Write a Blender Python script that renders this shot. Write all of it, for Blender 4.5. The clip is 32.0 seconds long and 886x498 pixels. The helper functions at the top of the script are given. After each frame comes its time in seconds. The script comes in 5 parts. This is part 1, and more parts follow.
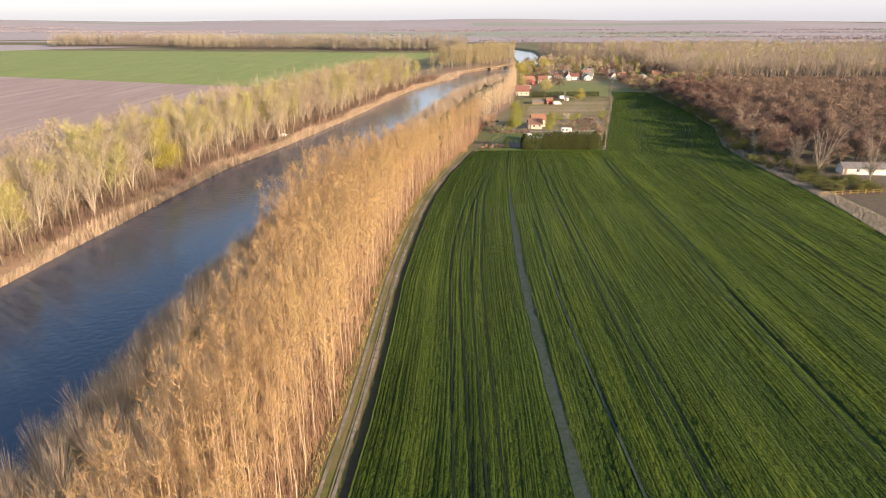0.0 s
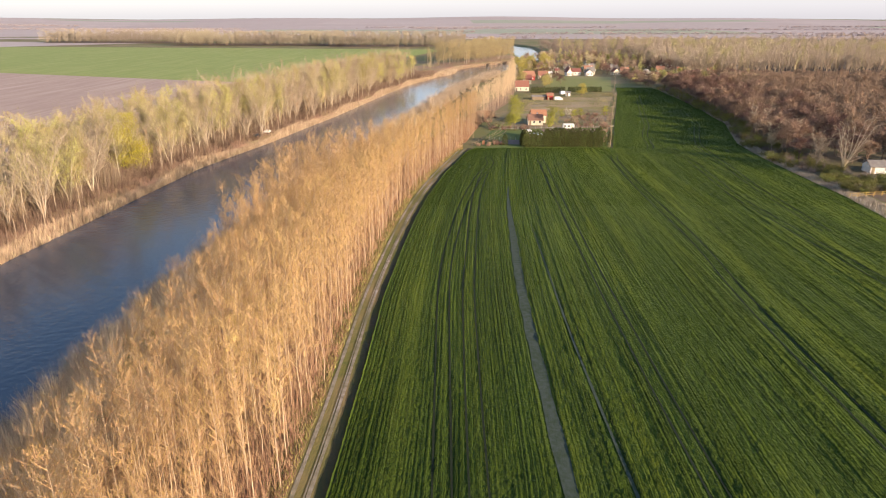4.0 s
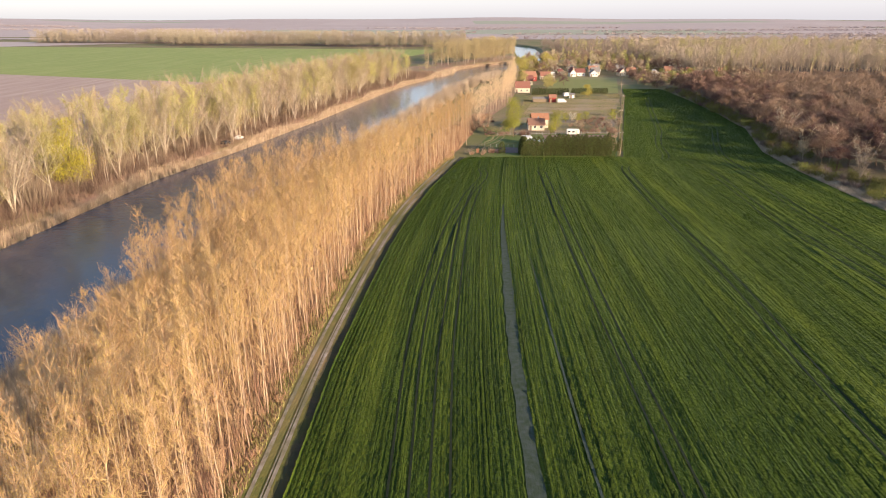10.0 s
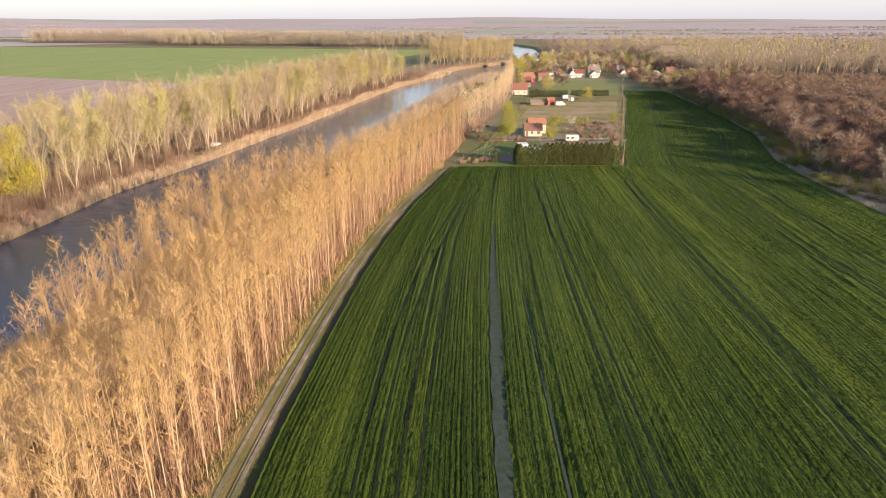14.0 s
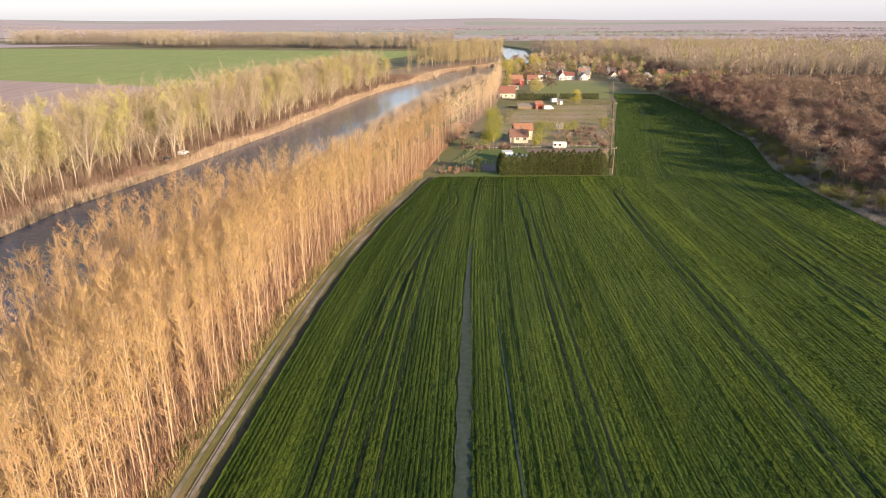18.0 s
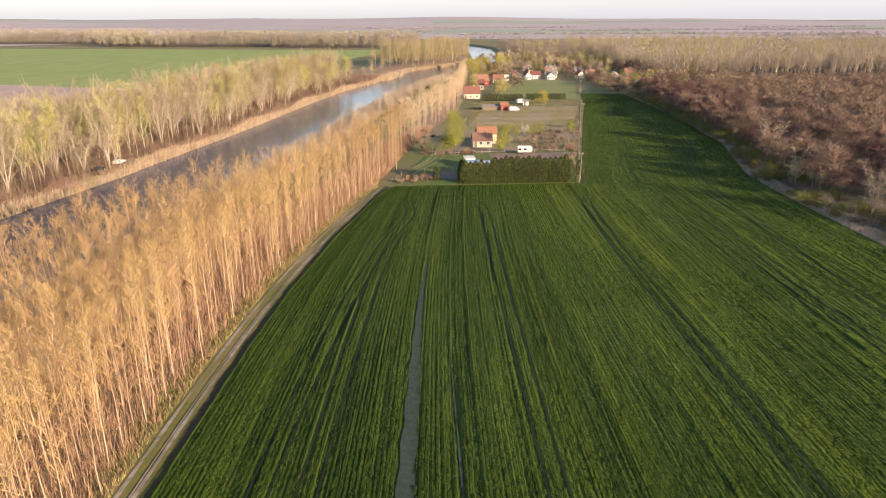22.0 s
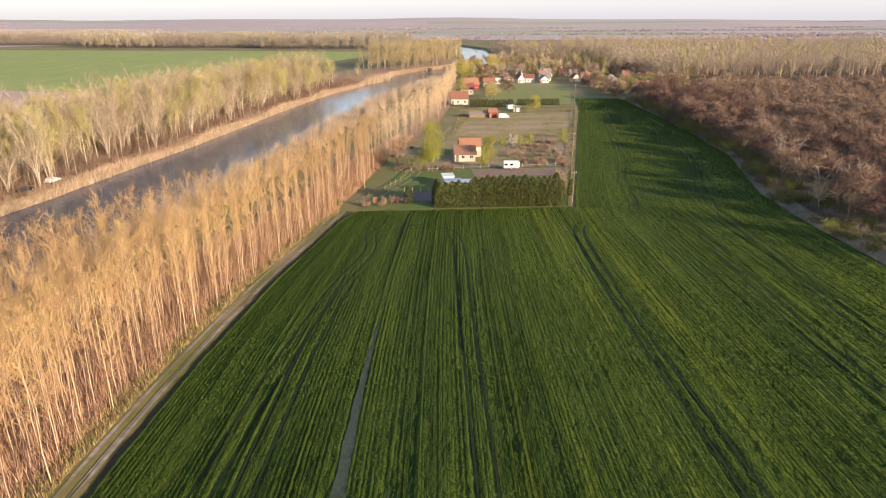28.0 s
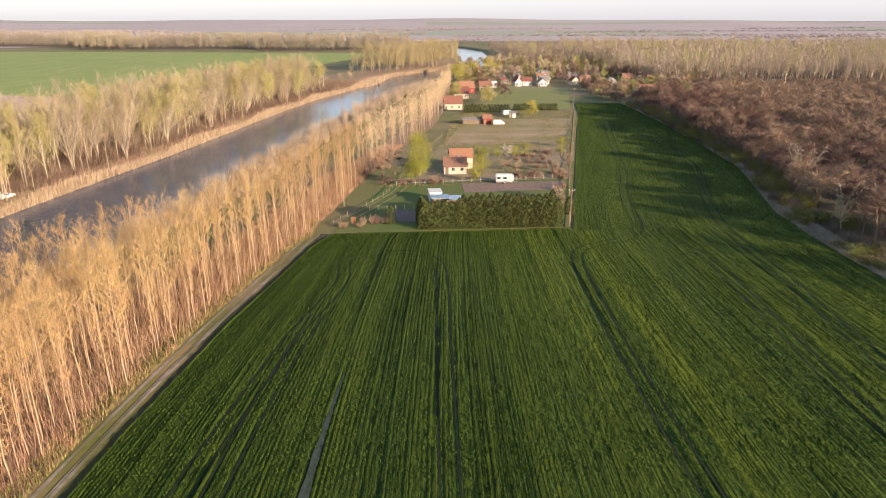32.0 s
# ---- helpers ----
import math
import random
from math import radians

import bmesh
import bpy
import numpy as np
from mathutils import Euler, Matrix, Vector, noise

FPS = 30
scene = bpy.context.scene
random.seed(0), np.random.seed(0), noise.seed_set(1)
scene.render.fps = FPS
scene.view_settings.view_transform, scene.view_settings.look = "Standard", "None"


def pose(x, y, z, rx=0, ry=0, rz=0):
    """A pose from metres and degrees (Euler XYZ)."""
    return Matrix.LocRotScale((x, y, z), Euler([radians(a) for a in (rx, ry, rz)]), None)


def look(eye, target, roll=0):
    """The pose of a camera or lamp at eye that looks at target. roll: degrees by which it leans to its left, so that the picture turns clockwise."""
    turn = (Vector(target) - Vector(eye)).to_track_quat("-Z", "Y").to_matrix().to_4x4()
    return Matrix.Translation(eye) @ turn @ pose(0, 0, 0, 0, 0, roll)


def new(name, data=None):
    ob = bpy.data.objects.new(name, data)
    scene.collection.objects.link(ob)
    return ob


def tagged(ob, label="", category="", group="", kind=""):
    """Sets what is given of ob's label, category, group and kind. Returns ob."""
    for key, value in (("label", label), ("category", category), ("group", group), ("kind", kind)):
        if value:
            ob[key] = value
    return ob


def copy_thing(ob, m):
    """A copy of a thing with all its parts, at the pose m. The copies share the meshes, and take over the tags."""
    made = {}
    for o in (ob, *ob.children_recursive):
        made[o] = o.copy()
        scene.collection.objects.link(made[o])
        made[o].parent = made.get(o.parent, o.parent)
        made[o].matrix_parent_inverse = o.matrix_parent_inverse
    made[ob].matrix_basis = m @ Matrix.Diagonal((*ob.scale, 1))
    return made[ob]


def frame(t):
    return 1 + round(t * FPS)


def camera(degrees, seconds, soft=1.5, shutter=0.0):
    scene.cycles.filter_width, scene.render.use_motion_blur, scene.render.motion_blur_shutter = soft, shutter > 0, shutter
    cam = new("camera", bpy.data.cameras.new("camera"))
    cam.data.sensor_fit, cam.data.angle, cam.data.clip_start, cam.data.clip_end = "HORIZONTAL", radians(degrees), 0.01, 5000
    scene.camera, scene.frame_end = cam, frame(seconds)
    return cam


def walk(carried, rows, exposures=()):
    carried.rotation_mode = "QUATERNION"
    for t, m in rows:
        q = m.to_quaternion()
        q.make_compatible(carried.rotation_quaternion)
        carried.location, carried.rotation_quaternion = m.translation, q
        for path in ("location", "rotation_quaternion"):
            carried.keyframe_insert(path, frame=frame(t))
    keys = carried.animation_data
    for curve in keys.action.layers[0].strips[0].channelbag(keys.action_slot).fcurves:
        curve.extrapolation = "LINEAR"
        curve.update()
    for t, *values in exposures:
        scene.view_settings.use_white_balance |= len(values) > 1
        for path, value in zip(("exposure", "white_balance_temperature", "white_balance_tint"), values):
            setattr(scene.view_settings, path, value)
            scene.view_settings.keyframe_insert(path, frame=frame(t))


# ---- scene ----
cam = camera(69.00, 32.0, soft=1.05)
PATH = [
    (0, pose(0.00, 0.00, 47.90, 70.29, 0, 0.00)),
    (1, pose(0.66, 3.61, 47.12, 70.23, 0, 0.01)),
    (2, pose(1.24, 7.71, 46.27, 70.20, 0, 0.01)),
    (3, pose(1.70, 12.17, 45.33, 70.15, 0, -0.01)),
    (3.5, pose(1.97, 14.44, 44.82, 70.15, 0, -0.02)),
    (5.5, pose(3.20, 23.29, 42.66, 70.17, 0, -0.03)),
    (6, pose(3.58, 25.49, 42.29, 70.14, 0, -0.05)),
    (7, pose(4.46, 29.65, 41.92, 70.17, 0, 0.04)),
    (8, pose(5.25, 34.04, 41.81, 70.21, 0, 0.12)),
    (9, pose(5.99, 38.58, 41.74, 70.22, 0, 0.15)),
    (10, pose(6.59, 43.14, 41.68, 70.25, 0, 0.20)),
    (11, pose(7.35, 47.51, 41.52, 70.23, 0, 0.18)),
    (12, pose(8.08, 51.78, 41.38, 70.22, 0, 0.13)),
    (13, pose(8.79, 55.68, 41.32, 70.23, 0, 0.13)),
    (14, pose(9.74, 58.87, 41.27, 70.24, 0, 0.17)),
    (14.5, pose(10.21, 60.37, 41.26, 70.25, 0, 0.21)),
    (16.5, pose(12.11, 66.27, 41.28, 70.30, 0, 0.24)),
    (17, pose(12.61, 67.76, 41.28, 70.30, 0, 0.23)),
    (17.5, pose(13.06, 69.26, 41.27, 70.30, 0, 0.27)),
    (17.8, pose(13.35, 70.17, 41.26, 70.32, 0, 0.26)),
    (17.9, pose(13.45, 70.47, 41.26, 70.32, 0, 0.24)),
    (18, pose(13.55, 70.77, 41.25, 70.33, 0, -0.50)),
    (18.1, pose(13.64, 71.08, 41.25, 70.33, 0, -2.44)),
    (18.2, pose(13.73, 71.38, 41.24, 70.33, 0, -4.08)),
    (18.3, pose(13.82, 71.68, 41.23, 70.33, 0, -5.23)),
    (18.4, pose(13.91, 71.98, 41.23, 70.33, 0, -5.88)),
    (18.5, pose(14.00, 72.28, 41.22, 70.33, 0, -6.08)),
    (18.7, pose(14.15, 72.87, 41.20, 70.33, 0, -6.08)),
    (19, pose(14.38, 73.74, 41.18, 70.33, 0, -6.09)),
    (19.1, pose(14.46, 74.01, 41.17, 70.33, 0, -6.08)),
    (19.2, pose(14.54, 74.27, 41.16, 70.33, 0, -5.88)),
    (19.3, pose(14.62, 74.54, 41.15, 70.32, 0, -4.88)),
    (19.4, pose(14.70, 74.81, 41.14, 70.32, 0, -4.15)),
    (19.5, pose(14.77, 75.08, 41.14, 70.32, 0, -3.50)),
    (19.6, pose(14.86, 75.35, 41.13, 70.32, 0, -3.25)),
    (20, pose(15.22, 76.47, 41.09, 70.30, 0, -3.12)),
    (21, pose(16.12, 79.75, 41.01, 70.27, 0, -3.18)),
    (22, pose(17.17, 83.49, 40.95, 70.22, 0, -3.19)),
    (23, pose(18.47, 87.46, 40.92, 70.20, 0, -3.20)),
    (24, pose(19.76, 90.92, 40.92, 70.19, 0, -3.17)),
    (25, pose(20.91, 94.36, 40.94, 70.24, 0, -3.25)),
    (25.5, pose(21.42, 96.26, 40.92, 70.26, 0, -3.27)),
    (27.5, pose(23.62, 104.24, 40.69, 70.30, 0, -3.37)),
    (28, pose(24.23, 106.06, 40.67, 70.28, 0, -3.43)),
    (29, pose(25.52, 109.17, 40.75, 70.35, 0, -3.37)),
    (30, pose(26.67, 112.30, 40.84, 70.35, 0, -3.38)),
    (31, pose(27.37, 116.07, 40.94, 70.33, 0, -3.41)),
    (32, pose(28.15, 120.12, 41.04, 70.33, 0, -3.47)),
]
walk(cam, PATH)

# ---- world, sun ----
SUN_AZ, SUN_EL = 129.0, 13.5
world = bpy.data.worlds.new("sky")
scene.world = world
world.use_nodes = True
wn = world.node_tree
wn.nodes.clear()
sky = wn.nodes.new("ShaderNodeTexSky")
sky.sky_type = "NISHITA"
sky.sun_disc = False
sky.sun_elevation, sky.sun_rotation = radians(SUN_EL), radians(SUN_AZ)
sky.air_density, sky.dust_density, sky.ozone_density = 1.0, 1.0, 1.5
bg = wn.nodes.new("ShaderNodeBackground")
bg.inputs["Strength"].default_value = 0.05
wo = wn.nodes.new("ShaderNodeOutputWorld")
# spring haze: an even pale veil all round the horizon that thins out upwards
geo = wn.nodes.new("ShaderNodeTexCoord")
sep = wn.nodes.new("ShaderNodeSeparateXYZ")
veil = wn.nodes.new("ShaderNodeValToRGB")
veil.color_ramp.elements[0].position, veil.color_ramp.elements[0].color = 0.0, (0.325, 0.315, 0.365, 1)
veil.color_ramp.elements[1].position, veil.color_ramp.elements[1].color = 1.0, (0.035, 0.06, 0.11, 1)
for at, col in ((0.03, (0.35, 0.345, 0.41, 1)), (0.10, (0.41, 0.44, 0.51, 1)), (0.25, (0.27, 0.34, 0.45, 1)), (0.45, (0.085, 0.125, 0.20, 1))):
    veil.color_ramp.elements.new(at).color = col
haze = wn.nodes.new("ShaderNodeBackground")
both = wn.nodes.new("ShaderNodeAddShader")
wn.links.new(geo.outputs["Generated"], sep.inputs[0])
wn.links.new(sep.outputs[2], veil.inputs[0])
wn.links.new(veil.outputs[0], haze.inputs[0])
wn.links.new(sky.outputs[0], bg.inputs[0])
wn.links.new(bg.outputs[0], both.inputs[0])
wn.links.new(haze.outputs[0], both.inputs[1])
wn.links.new(both.outputs[0], wo.inputs[0])
sun = new("sun", bpy.data.lights.new("sun", "SUN"))
sun.data.energy, sun.data.angle, sun.data.color = 5.0, radians(0.55), (1.0, 0.77, 0.565)
sun_dir = Vector((math.sin(radians(SUN_AZ)) * math.cos(radians(SUN_EL)), math.cos(radians(SUN_AZ)) * math.cos(radians(SUN_EL)), math.sin(radians(SUN_EL))))
sun.matrix_world = look(sun_dir * 300, (0, 0, 0))
scene.view_settings.exposure = 0.92

# ---- materials ----
MATS = {}


def mat(name, c1, c2=None, scale=1.0, rough=0.9, bump=0.0, bump_scale=None, island=0.0, obj=0.0, metal=0.0, spec=0.3, big=None, stretch=None):
    """Two-tone noise material; island and obj add value changes by loose part and by object; big: a third tone in wide patches."""
    if name in MATS:
        return MATS[name]
    m = bpy.data.materials.new(name)
    m.use_nodes = True
    nt = m.node_tree
    n, l = nt.nodes, nt.links
    b = n["Principled BSDF"]
    b.inputs["Roughness"].default_value = rough
    b.inputs["Metallic"].default_value = metal
    b.inputs["Specular IOR Level"].default_value = spec
    tc = n.new("ShaderNodeTexCoord")
    src = tc.outputs["Object"]
    if stretch:
        mp = n.new("ShaderNodeMapping")
        mp.inputs["Scale"].default_value = stretch
        l.new(src, mp.inputs[0])
        src = mp.outputs[0]
    tex = n.new("ShaderNodeTexNoise")
    tex.inputs["Scale"].default_value = scale
    tex.inputs["Detail"].default_value = 6.0
    l.new(src, tex.inputs["Vector"])
    ramp = n.new("ShaderNodeMapRange")
    ramp.inputs["From Min"].default_value, ramp.inputs["From Max"].default_value = 0.3, 0.7
    l.new(tex.outputs[0], ramp.inputs[0])
    mix = n.new("ShaderNodeMix")
    mix.data_type = "RGBA"
    mix.inputs[6].default_value = (*c1, 1)
    mix.inputs[7].default_value = (*(c2 or [v * 0.75 for v in c1]), 1)
    l.new(ramp.outputs[0], mix.inputs[0])
    out = mix.outputs[2]
    if big:
        tex2 = n.new("ShaderNodeTexNoise")
        tex2.inputs["Scale"].default_value = scale * 0.08
        tex2.inputs["Detail"].default_value = 3.0
        l.new(src, tex2.inputs["Vector"])
        r2 = n.new("ShaderNodeMapRange")
        r2.inputs["From Min"].default_value, r2.inputs["From Max"].default_value = 0.42, 0.62
        l.new(tex2.outputs[0], r2.inputs[0])
        mix2 = n.new("ShaderNodeMix")
        mix2.data_type = "RGBA"
        l.new(r2.outputs[0], mix2.inputs[0])
        l.new(out, mix2.inputs[6])
        mix2.inputs[7].default_value = (*big, 1)
        out = mix2.outputs[2]
    for amount, node, socket in ((island, "ShaderNodeNewGeometry", "Random Per Island"), (obj, "ShaderNodeObjectInfo", "Random")):
        if amount:
            g = n.new(node)
            mr = n.new("ShaderNodeMapRange")
            mr.inputs["To Min"].default_value, mr.inputs["To Max"].default_value = 1 - amount, 1 + amount
            l.new(g.outputs[socket], mr.inputs[0])
            hsv = n.new("ShaderNodeHueSaturation")
            l.new(mr.outputs[0], hsv.inputs["Value"])
            hr = n.new("ShaderNodeMapRange")
            hr.inputs["To Min"].default_value, hr.inputs["To Max"].default_value = 0.5 - 0.06 * amount, 0.5 + 0.06 * amount
            l.new(g.outputs[socket], hr.inputs[0])
            l.new(hr.outputs[0], hsv.inputs["Hue"])
            l.new(out, hsv.inputs["Color"])
            out = hsv.outputs[0]
    l.new(out, b.inputs["Base Color"])
    if bump:
        bt = n.new("ShaderNodeTexNoise")
        bt.inputs["Scale"].default_value = bump_scale or scale * 3
        bt.inputs["Detail"].default_value = 5.0
        l.new(src, bt.inputs["Vector"])
        bp = n.new("ShaderNodeBump")
        bp.inputs["Strength"].default_value = 0.8
        bp.inputs["Distance"].default_value = bump
        l.new(bt.outputs[0], bp.inputs["Height"])
        l.new(bp.outputs[0], b.inputs["Normal"])
    MATS[name] = m
    return m


def rows_mat(name, c1, c2, c3, spacing, depth, contrast=0.6, patch=0.03, grain=2.0, sheen=None):
    """Sown rows along the second UV axis (metres)."""
    m = bpy.data.materials.new(name)
    m.use_nodes = True
    n, l = m.node_tree.nodes, m.node_tree.links
    b = n["Principled BSDF"]
    b.inputs["Roughness"].default_value = 0.85
    b.inputs["Specular IOR Level"].default_value = 0.25
    if sheen:
        b.inputs["Sheen Weight"].default_value = 0.28
        b.inputs["Sheen Roughness"].default_value = 0.4
        b.inputs["Roughness"].default_value = 0.7
        b.inputs["Specular IOR Level"].default_value = 0.15
        b.inputs["Specular Tint"].default_value = (0.72, 0.95, 0.40, 1)
        b.inputs["Sheen Tint"].default_value = (*sheen, 1)
    uv = n.new("ShaderNodeUVMap")
    uv.uv_map = "rows"

    def noise_of(sx, sy, detail=4.0):
        mp = n.new("ShaderNodeMapping")
        mp.inputs["Scale"].default_value = (sx, sy, 1)
        l.new(uv.outputs[0], mp.inputs[0])
        t = n.new("ShaderNodeTexNoise")
        t.inputs["Scale"].default_value = 1.0
        t.inputs["Detail"].default_value = detail
        l.new(mp.outputs[0], t.inputs["Vector"])
        return t.outputs[0]

    fine = noise_of(1.0 / spacing, 0.03, 2.0)
    wide = noise_of(0.22, 0.006, 3.0)
    clod = noise_of(grain, grain * 0.7, 5.0)
    patchy = noise_of(patch, patch * 0.5, 3.0)

    def mixed(fac, lo, hi, a, bcol):
        r = n.new("ShaderNodeMapRange")
        r.inputs["From Min"].default_value, r.inputs["From Max"].default_value = lo, hi
        l.new(fac, r.inputs[0])
        x = n.new("ShaderNodeMix")
        x.data_type = "RGBA"
        l.new(r.outputs[0], x.inputs[0])
        for k, v in ((6, a), (7, bcol)):
            if isinstance(v, tuple):
                x.inputs[k].default_value = (*v, 1)
            else:
                l.new(v, x.inputs[k])
        return x.outputs[2]

    col = mixed(fine, 0.35, 0.65, c1, c2)
    col = mixed(clod, 0.45, 0.85, col, c2)
    col2 = mixed(wide, 0.45, 0.62, col, c3)
    col3 = mixed(patchy, 0.36, 0.62, col, col2)
    l.new(col3, b.inputs["Base Color"])
    add = n.new("ShaderNodeMath")
    add.operation = "MULTIPLY_ADD"
    l.new(clod, add.inputs[0])
    add.inputs[1].default_value = 0.8
    l.new(fine, add.inputs[2])
    bp = n.new("ShaderNodeBump")
    bp.inputs["Strength"].default_value = contrast
    bp.inputs["Distance"].default_value = depth
    l.new(add.outputs[0], bp.inputs["Height"])
    l.new(bp.outputs[0], b.inputs["Normal"])
    return m


M_GROUND = mat("dry_grass_ground", (0.30, 0.22, 0.125), (0.21, 0.175, 0.08), 0.35, bump=0.12, bump_scale=2.0, big=(0.17, 0.17, 0.06))
M_CROP = rows_mat("young_wheat", (0.061, 0.097, 0.012), (0.018, 0.034, 0.007), (0.094, 0.122, 0.015), 0.36, 0.30, 1.0, grain=3.0, sheen=(0.34, 0.43, 0.09))
M_FARGREEN = rows_mat("far_wheat", (0.31, 0.355, 0.10), (0.27, 0.32, 0.085), (0.36, 0.375, 0.12), 6.0, 0.2, 0.3, grain=0.15)
M_SOIL = rows_mat("ploughed_soil", (0.49, 0.35, 0.29), (0.43, 0.30, 0.245), (0.54, 0.40, 0.33), 4.0, 0.2, 0.4, grain=0.4)
# far soil: distance haze is put into the colour, paler and more mauve
M_HAZESOIL = rows_mat("hazed_soil", (0.52, 0.43, 0.41), (0.48, 0.385, 0.365), (0.55, 0.46, 0.43), 30.0, 0.2, 0.2, grain=0.03, patch=0.004)
M_TUFT = mat("wheat_tufts", (0.052, 0.085, 0.011), (0.042, 0.072, 0.009), 0.05, 0.8, island=0.1, spec=0.15)
M_WHEEL = mat("wheel_track_soil", (0.022, 0.032, 0.012), (0.014, 0.020, 0.009), 1.5, bump=0.03)
M_DITCH = mat("bare_furrow", (0.07, 0.088, 0.075), (0.04, 0.06, 0.03), 1.6, bump=0.06)
M_RUT = mat("dirt_rut", (0.46, 0.39, 0.33), (0.24, 0.20, 0.14), 1.1, bump=0.08, big=(0.20, 0.185, 0.10))
M_VERGE = mat("verge_grass", (0.21, 0.19, 0.055), (0.13, 0.14, 0.035), 1.0, bump=0.1, big=(0.30, 0.22, 0.10))
M_BARK = mat("poplar_bark", (0.52, 0.385, 0.265), (0.43, 0.315, 0.215), 3.0, obj=0.2, spec=0.1)
M_BUD = mat("poplar_buds", (0.55, 0.395, 0.11), (0.49, 0.325, 0.125), 0.14, 0.8, island=0.15, obj=0.2, spec=0.1)
M_POPTWIG = mat("poplar_twigs", (0.53, 0.355, 0.19), (0.445, 0.29, 0.155), 0.2, 0.85, island=0.2, obj=0.15, spec=0.1)
M_FLOOR = mat("plantation_floor", (0.38, 0.23, 0.15), (0.27, 0.165, 0.11), 0.6, bump=0.15, bump_scale=2.0, big=(0.30, 0.225, 0.12))
M_DRYSTEM = mat("dry_stems", (0.46, 0.28, 0.175), (0.32, 0.195, 0.12), 0.3, 0.85, island=0.35)
M_DARKRUT = mat("damp_margin", (0.085, 0.075, 0.05), (0.05, 0.055, 0.03), 1.5, bump=0.05, big=(0.06, 0.075, 0.025))
M_WHITEBARK = mat("pale_bark", (0.53, 0.44, 0.33), (0.39, 0.315, 0.235), 2.0, obj=0.2)
M_LEAF_Y = mat("spring_leaf_yellow", (0.45, 0.395, 0.135), (0.38, 0.325, 0.135), 0.15, 0.7, island=0.3, obj=0.2)
M_SOFTLEAF = mat("soft_spring_leaf", (0.40, 0.36, 0.15), (0.32, 0.285, 0.12), 0.02, 0.8, island=0.2)
M_LEAF_P = mat("spring_leaf_pale", (0.47, 0.385, 0.20), (0.38, 0.31, 0.16), 0.15, 0.7, island=0.3, obj=0.15)
M_BROWNBARK = mat("brown_bark", (0.27, 0.185, 0.13), (0.18, 0.12, 0.085), 2.0, obj=0.2)
M_TWIG = mat("brown_twigs", (0.30, 0.19, 0.138), (0.20, 0.13, 0.095), 0.12, 0.85, island=0.22, obj=0.35)
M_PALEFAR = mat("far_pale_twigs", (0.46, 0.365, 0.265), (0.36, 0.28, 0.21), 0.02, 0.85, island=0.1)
M_BANKTWIG = mat("bank_brush_stems", (0.27, 0.18, 0.13), (0.17, 0.112, 0.08), 0.12, 0.85, island=0.35)
M_PALETWIG = mat("pale_twigs", (0.46, 0.355, 0.245), (0.35, 0.26, 0.175), 0.12, 0.85, island=0.3, obj=0.2)
M_BRUSH = mat("dark_brush", (0.20, 0.13, 0.095), (0.13, 0.085, 0.062), 0.3, 0.85, island=0.4)
M_FARTWIG = mat("far_wood_twigs", (0.33, 0.255, 0.20), (0.25, 0.19, 0.15), 0.02, 0.85, island=0.1)
M_REED = mat("dry_reed", (0.56, 0.42, 0.29), (0.44, 0.32, 0.21), 0.3, 0.85, island=0.3)
M_GREYREED = mat("grey_dry_grass", (0.50, 0.43, 0.35), (0.30, 0.25, 0.19), 0.6, 0.85, island=0.3)
M_CONIFER = mat("conifer_green", (0.13, 0.135, 0.035), (0.07, 0.08, 0.022), 1.0, 0.8, island=0.4, obj=0.15)
M_SHRUB = mat("olive_shrub", (0.21, 0.195, 0.05), (0.13, 0.125, 0.035), 0.2, 0.8, island=0.35, obj=0.3)
M_WHITE = mat("white_paint", (0.78, 0.76, 0.72), (0.66, 0.63, 0.58), 1.5, 0.6)
M_CREAM = mat("cream_plaster", (0.72, 0.64, 0.50), (0.62, 0.54, 0.41), 1.2, 0.9, bump=0.01)
M_ROOF = mat("red_roof_tiles", (0.33, 0.15, 0.105), (0.25, 0.115, 0.085), 1.5, 0.85, obj=0.25, bump=0.03)
M_DARK = mat("dark_glass", (0.03, 0.035, 0.04), (0.02, 0.02, 0.025), 1.0, 0.15, spec=0.6)
M_RUBBER = mat("rubber", (0.03, 0.03, 0.03), (0.02, 0.02, 0.02), 4.0, 0.9)
M_WOOD = mat("weathered_wood", (0.30, 0.23, 0.16), (0.20, 0.15, 0.10), 3.0, 0.9, obj=0.2)
M_CONCRETE = mat("concrete_post", (0.50, 0.47, 0.42), (0.38, 0.35, 0.31), 3.0, 0.9)
M_BLUEROOF = mat("pale_blue_sheet", (0.42, 0.55, 0.66), (0.34, 0.46, 0.58), 0.8, 0.45)
M_REDWALL = mat("red_painted_wall", (0.38, 0.06, 0.05), (0.28, 0.05, 0.04), 1.0, 0.8)
M_GREYROOF = mat("grey_roof", (0.26, 0.24, 0.22), (0.19, 0.17, 0.16), 1.0, 0.85)
M_PLOT = mat("dug_garden_soil", (0.22, 0.165, 0.15), (0.15, 0.115, 0.105), 1.0, bump=0.1)
M_LAWN = mat("garden_lawn", (0.085, 0.15, 0.03), (0.12, 0.165, 0.04), 0.4, bump=0.08, bump_scale=3.0, big=(0.15, 0.165, 0.055))
M_MEADOW = mat("meadow_grass", (0.22, 0.205, 0.075), (0.38, 0.285, 0.16), 0.35, bump=0.1, bump_scale=2.0, big=(0.41, 0.30, 0.19), stretch=(0.35, 2.5, 1))
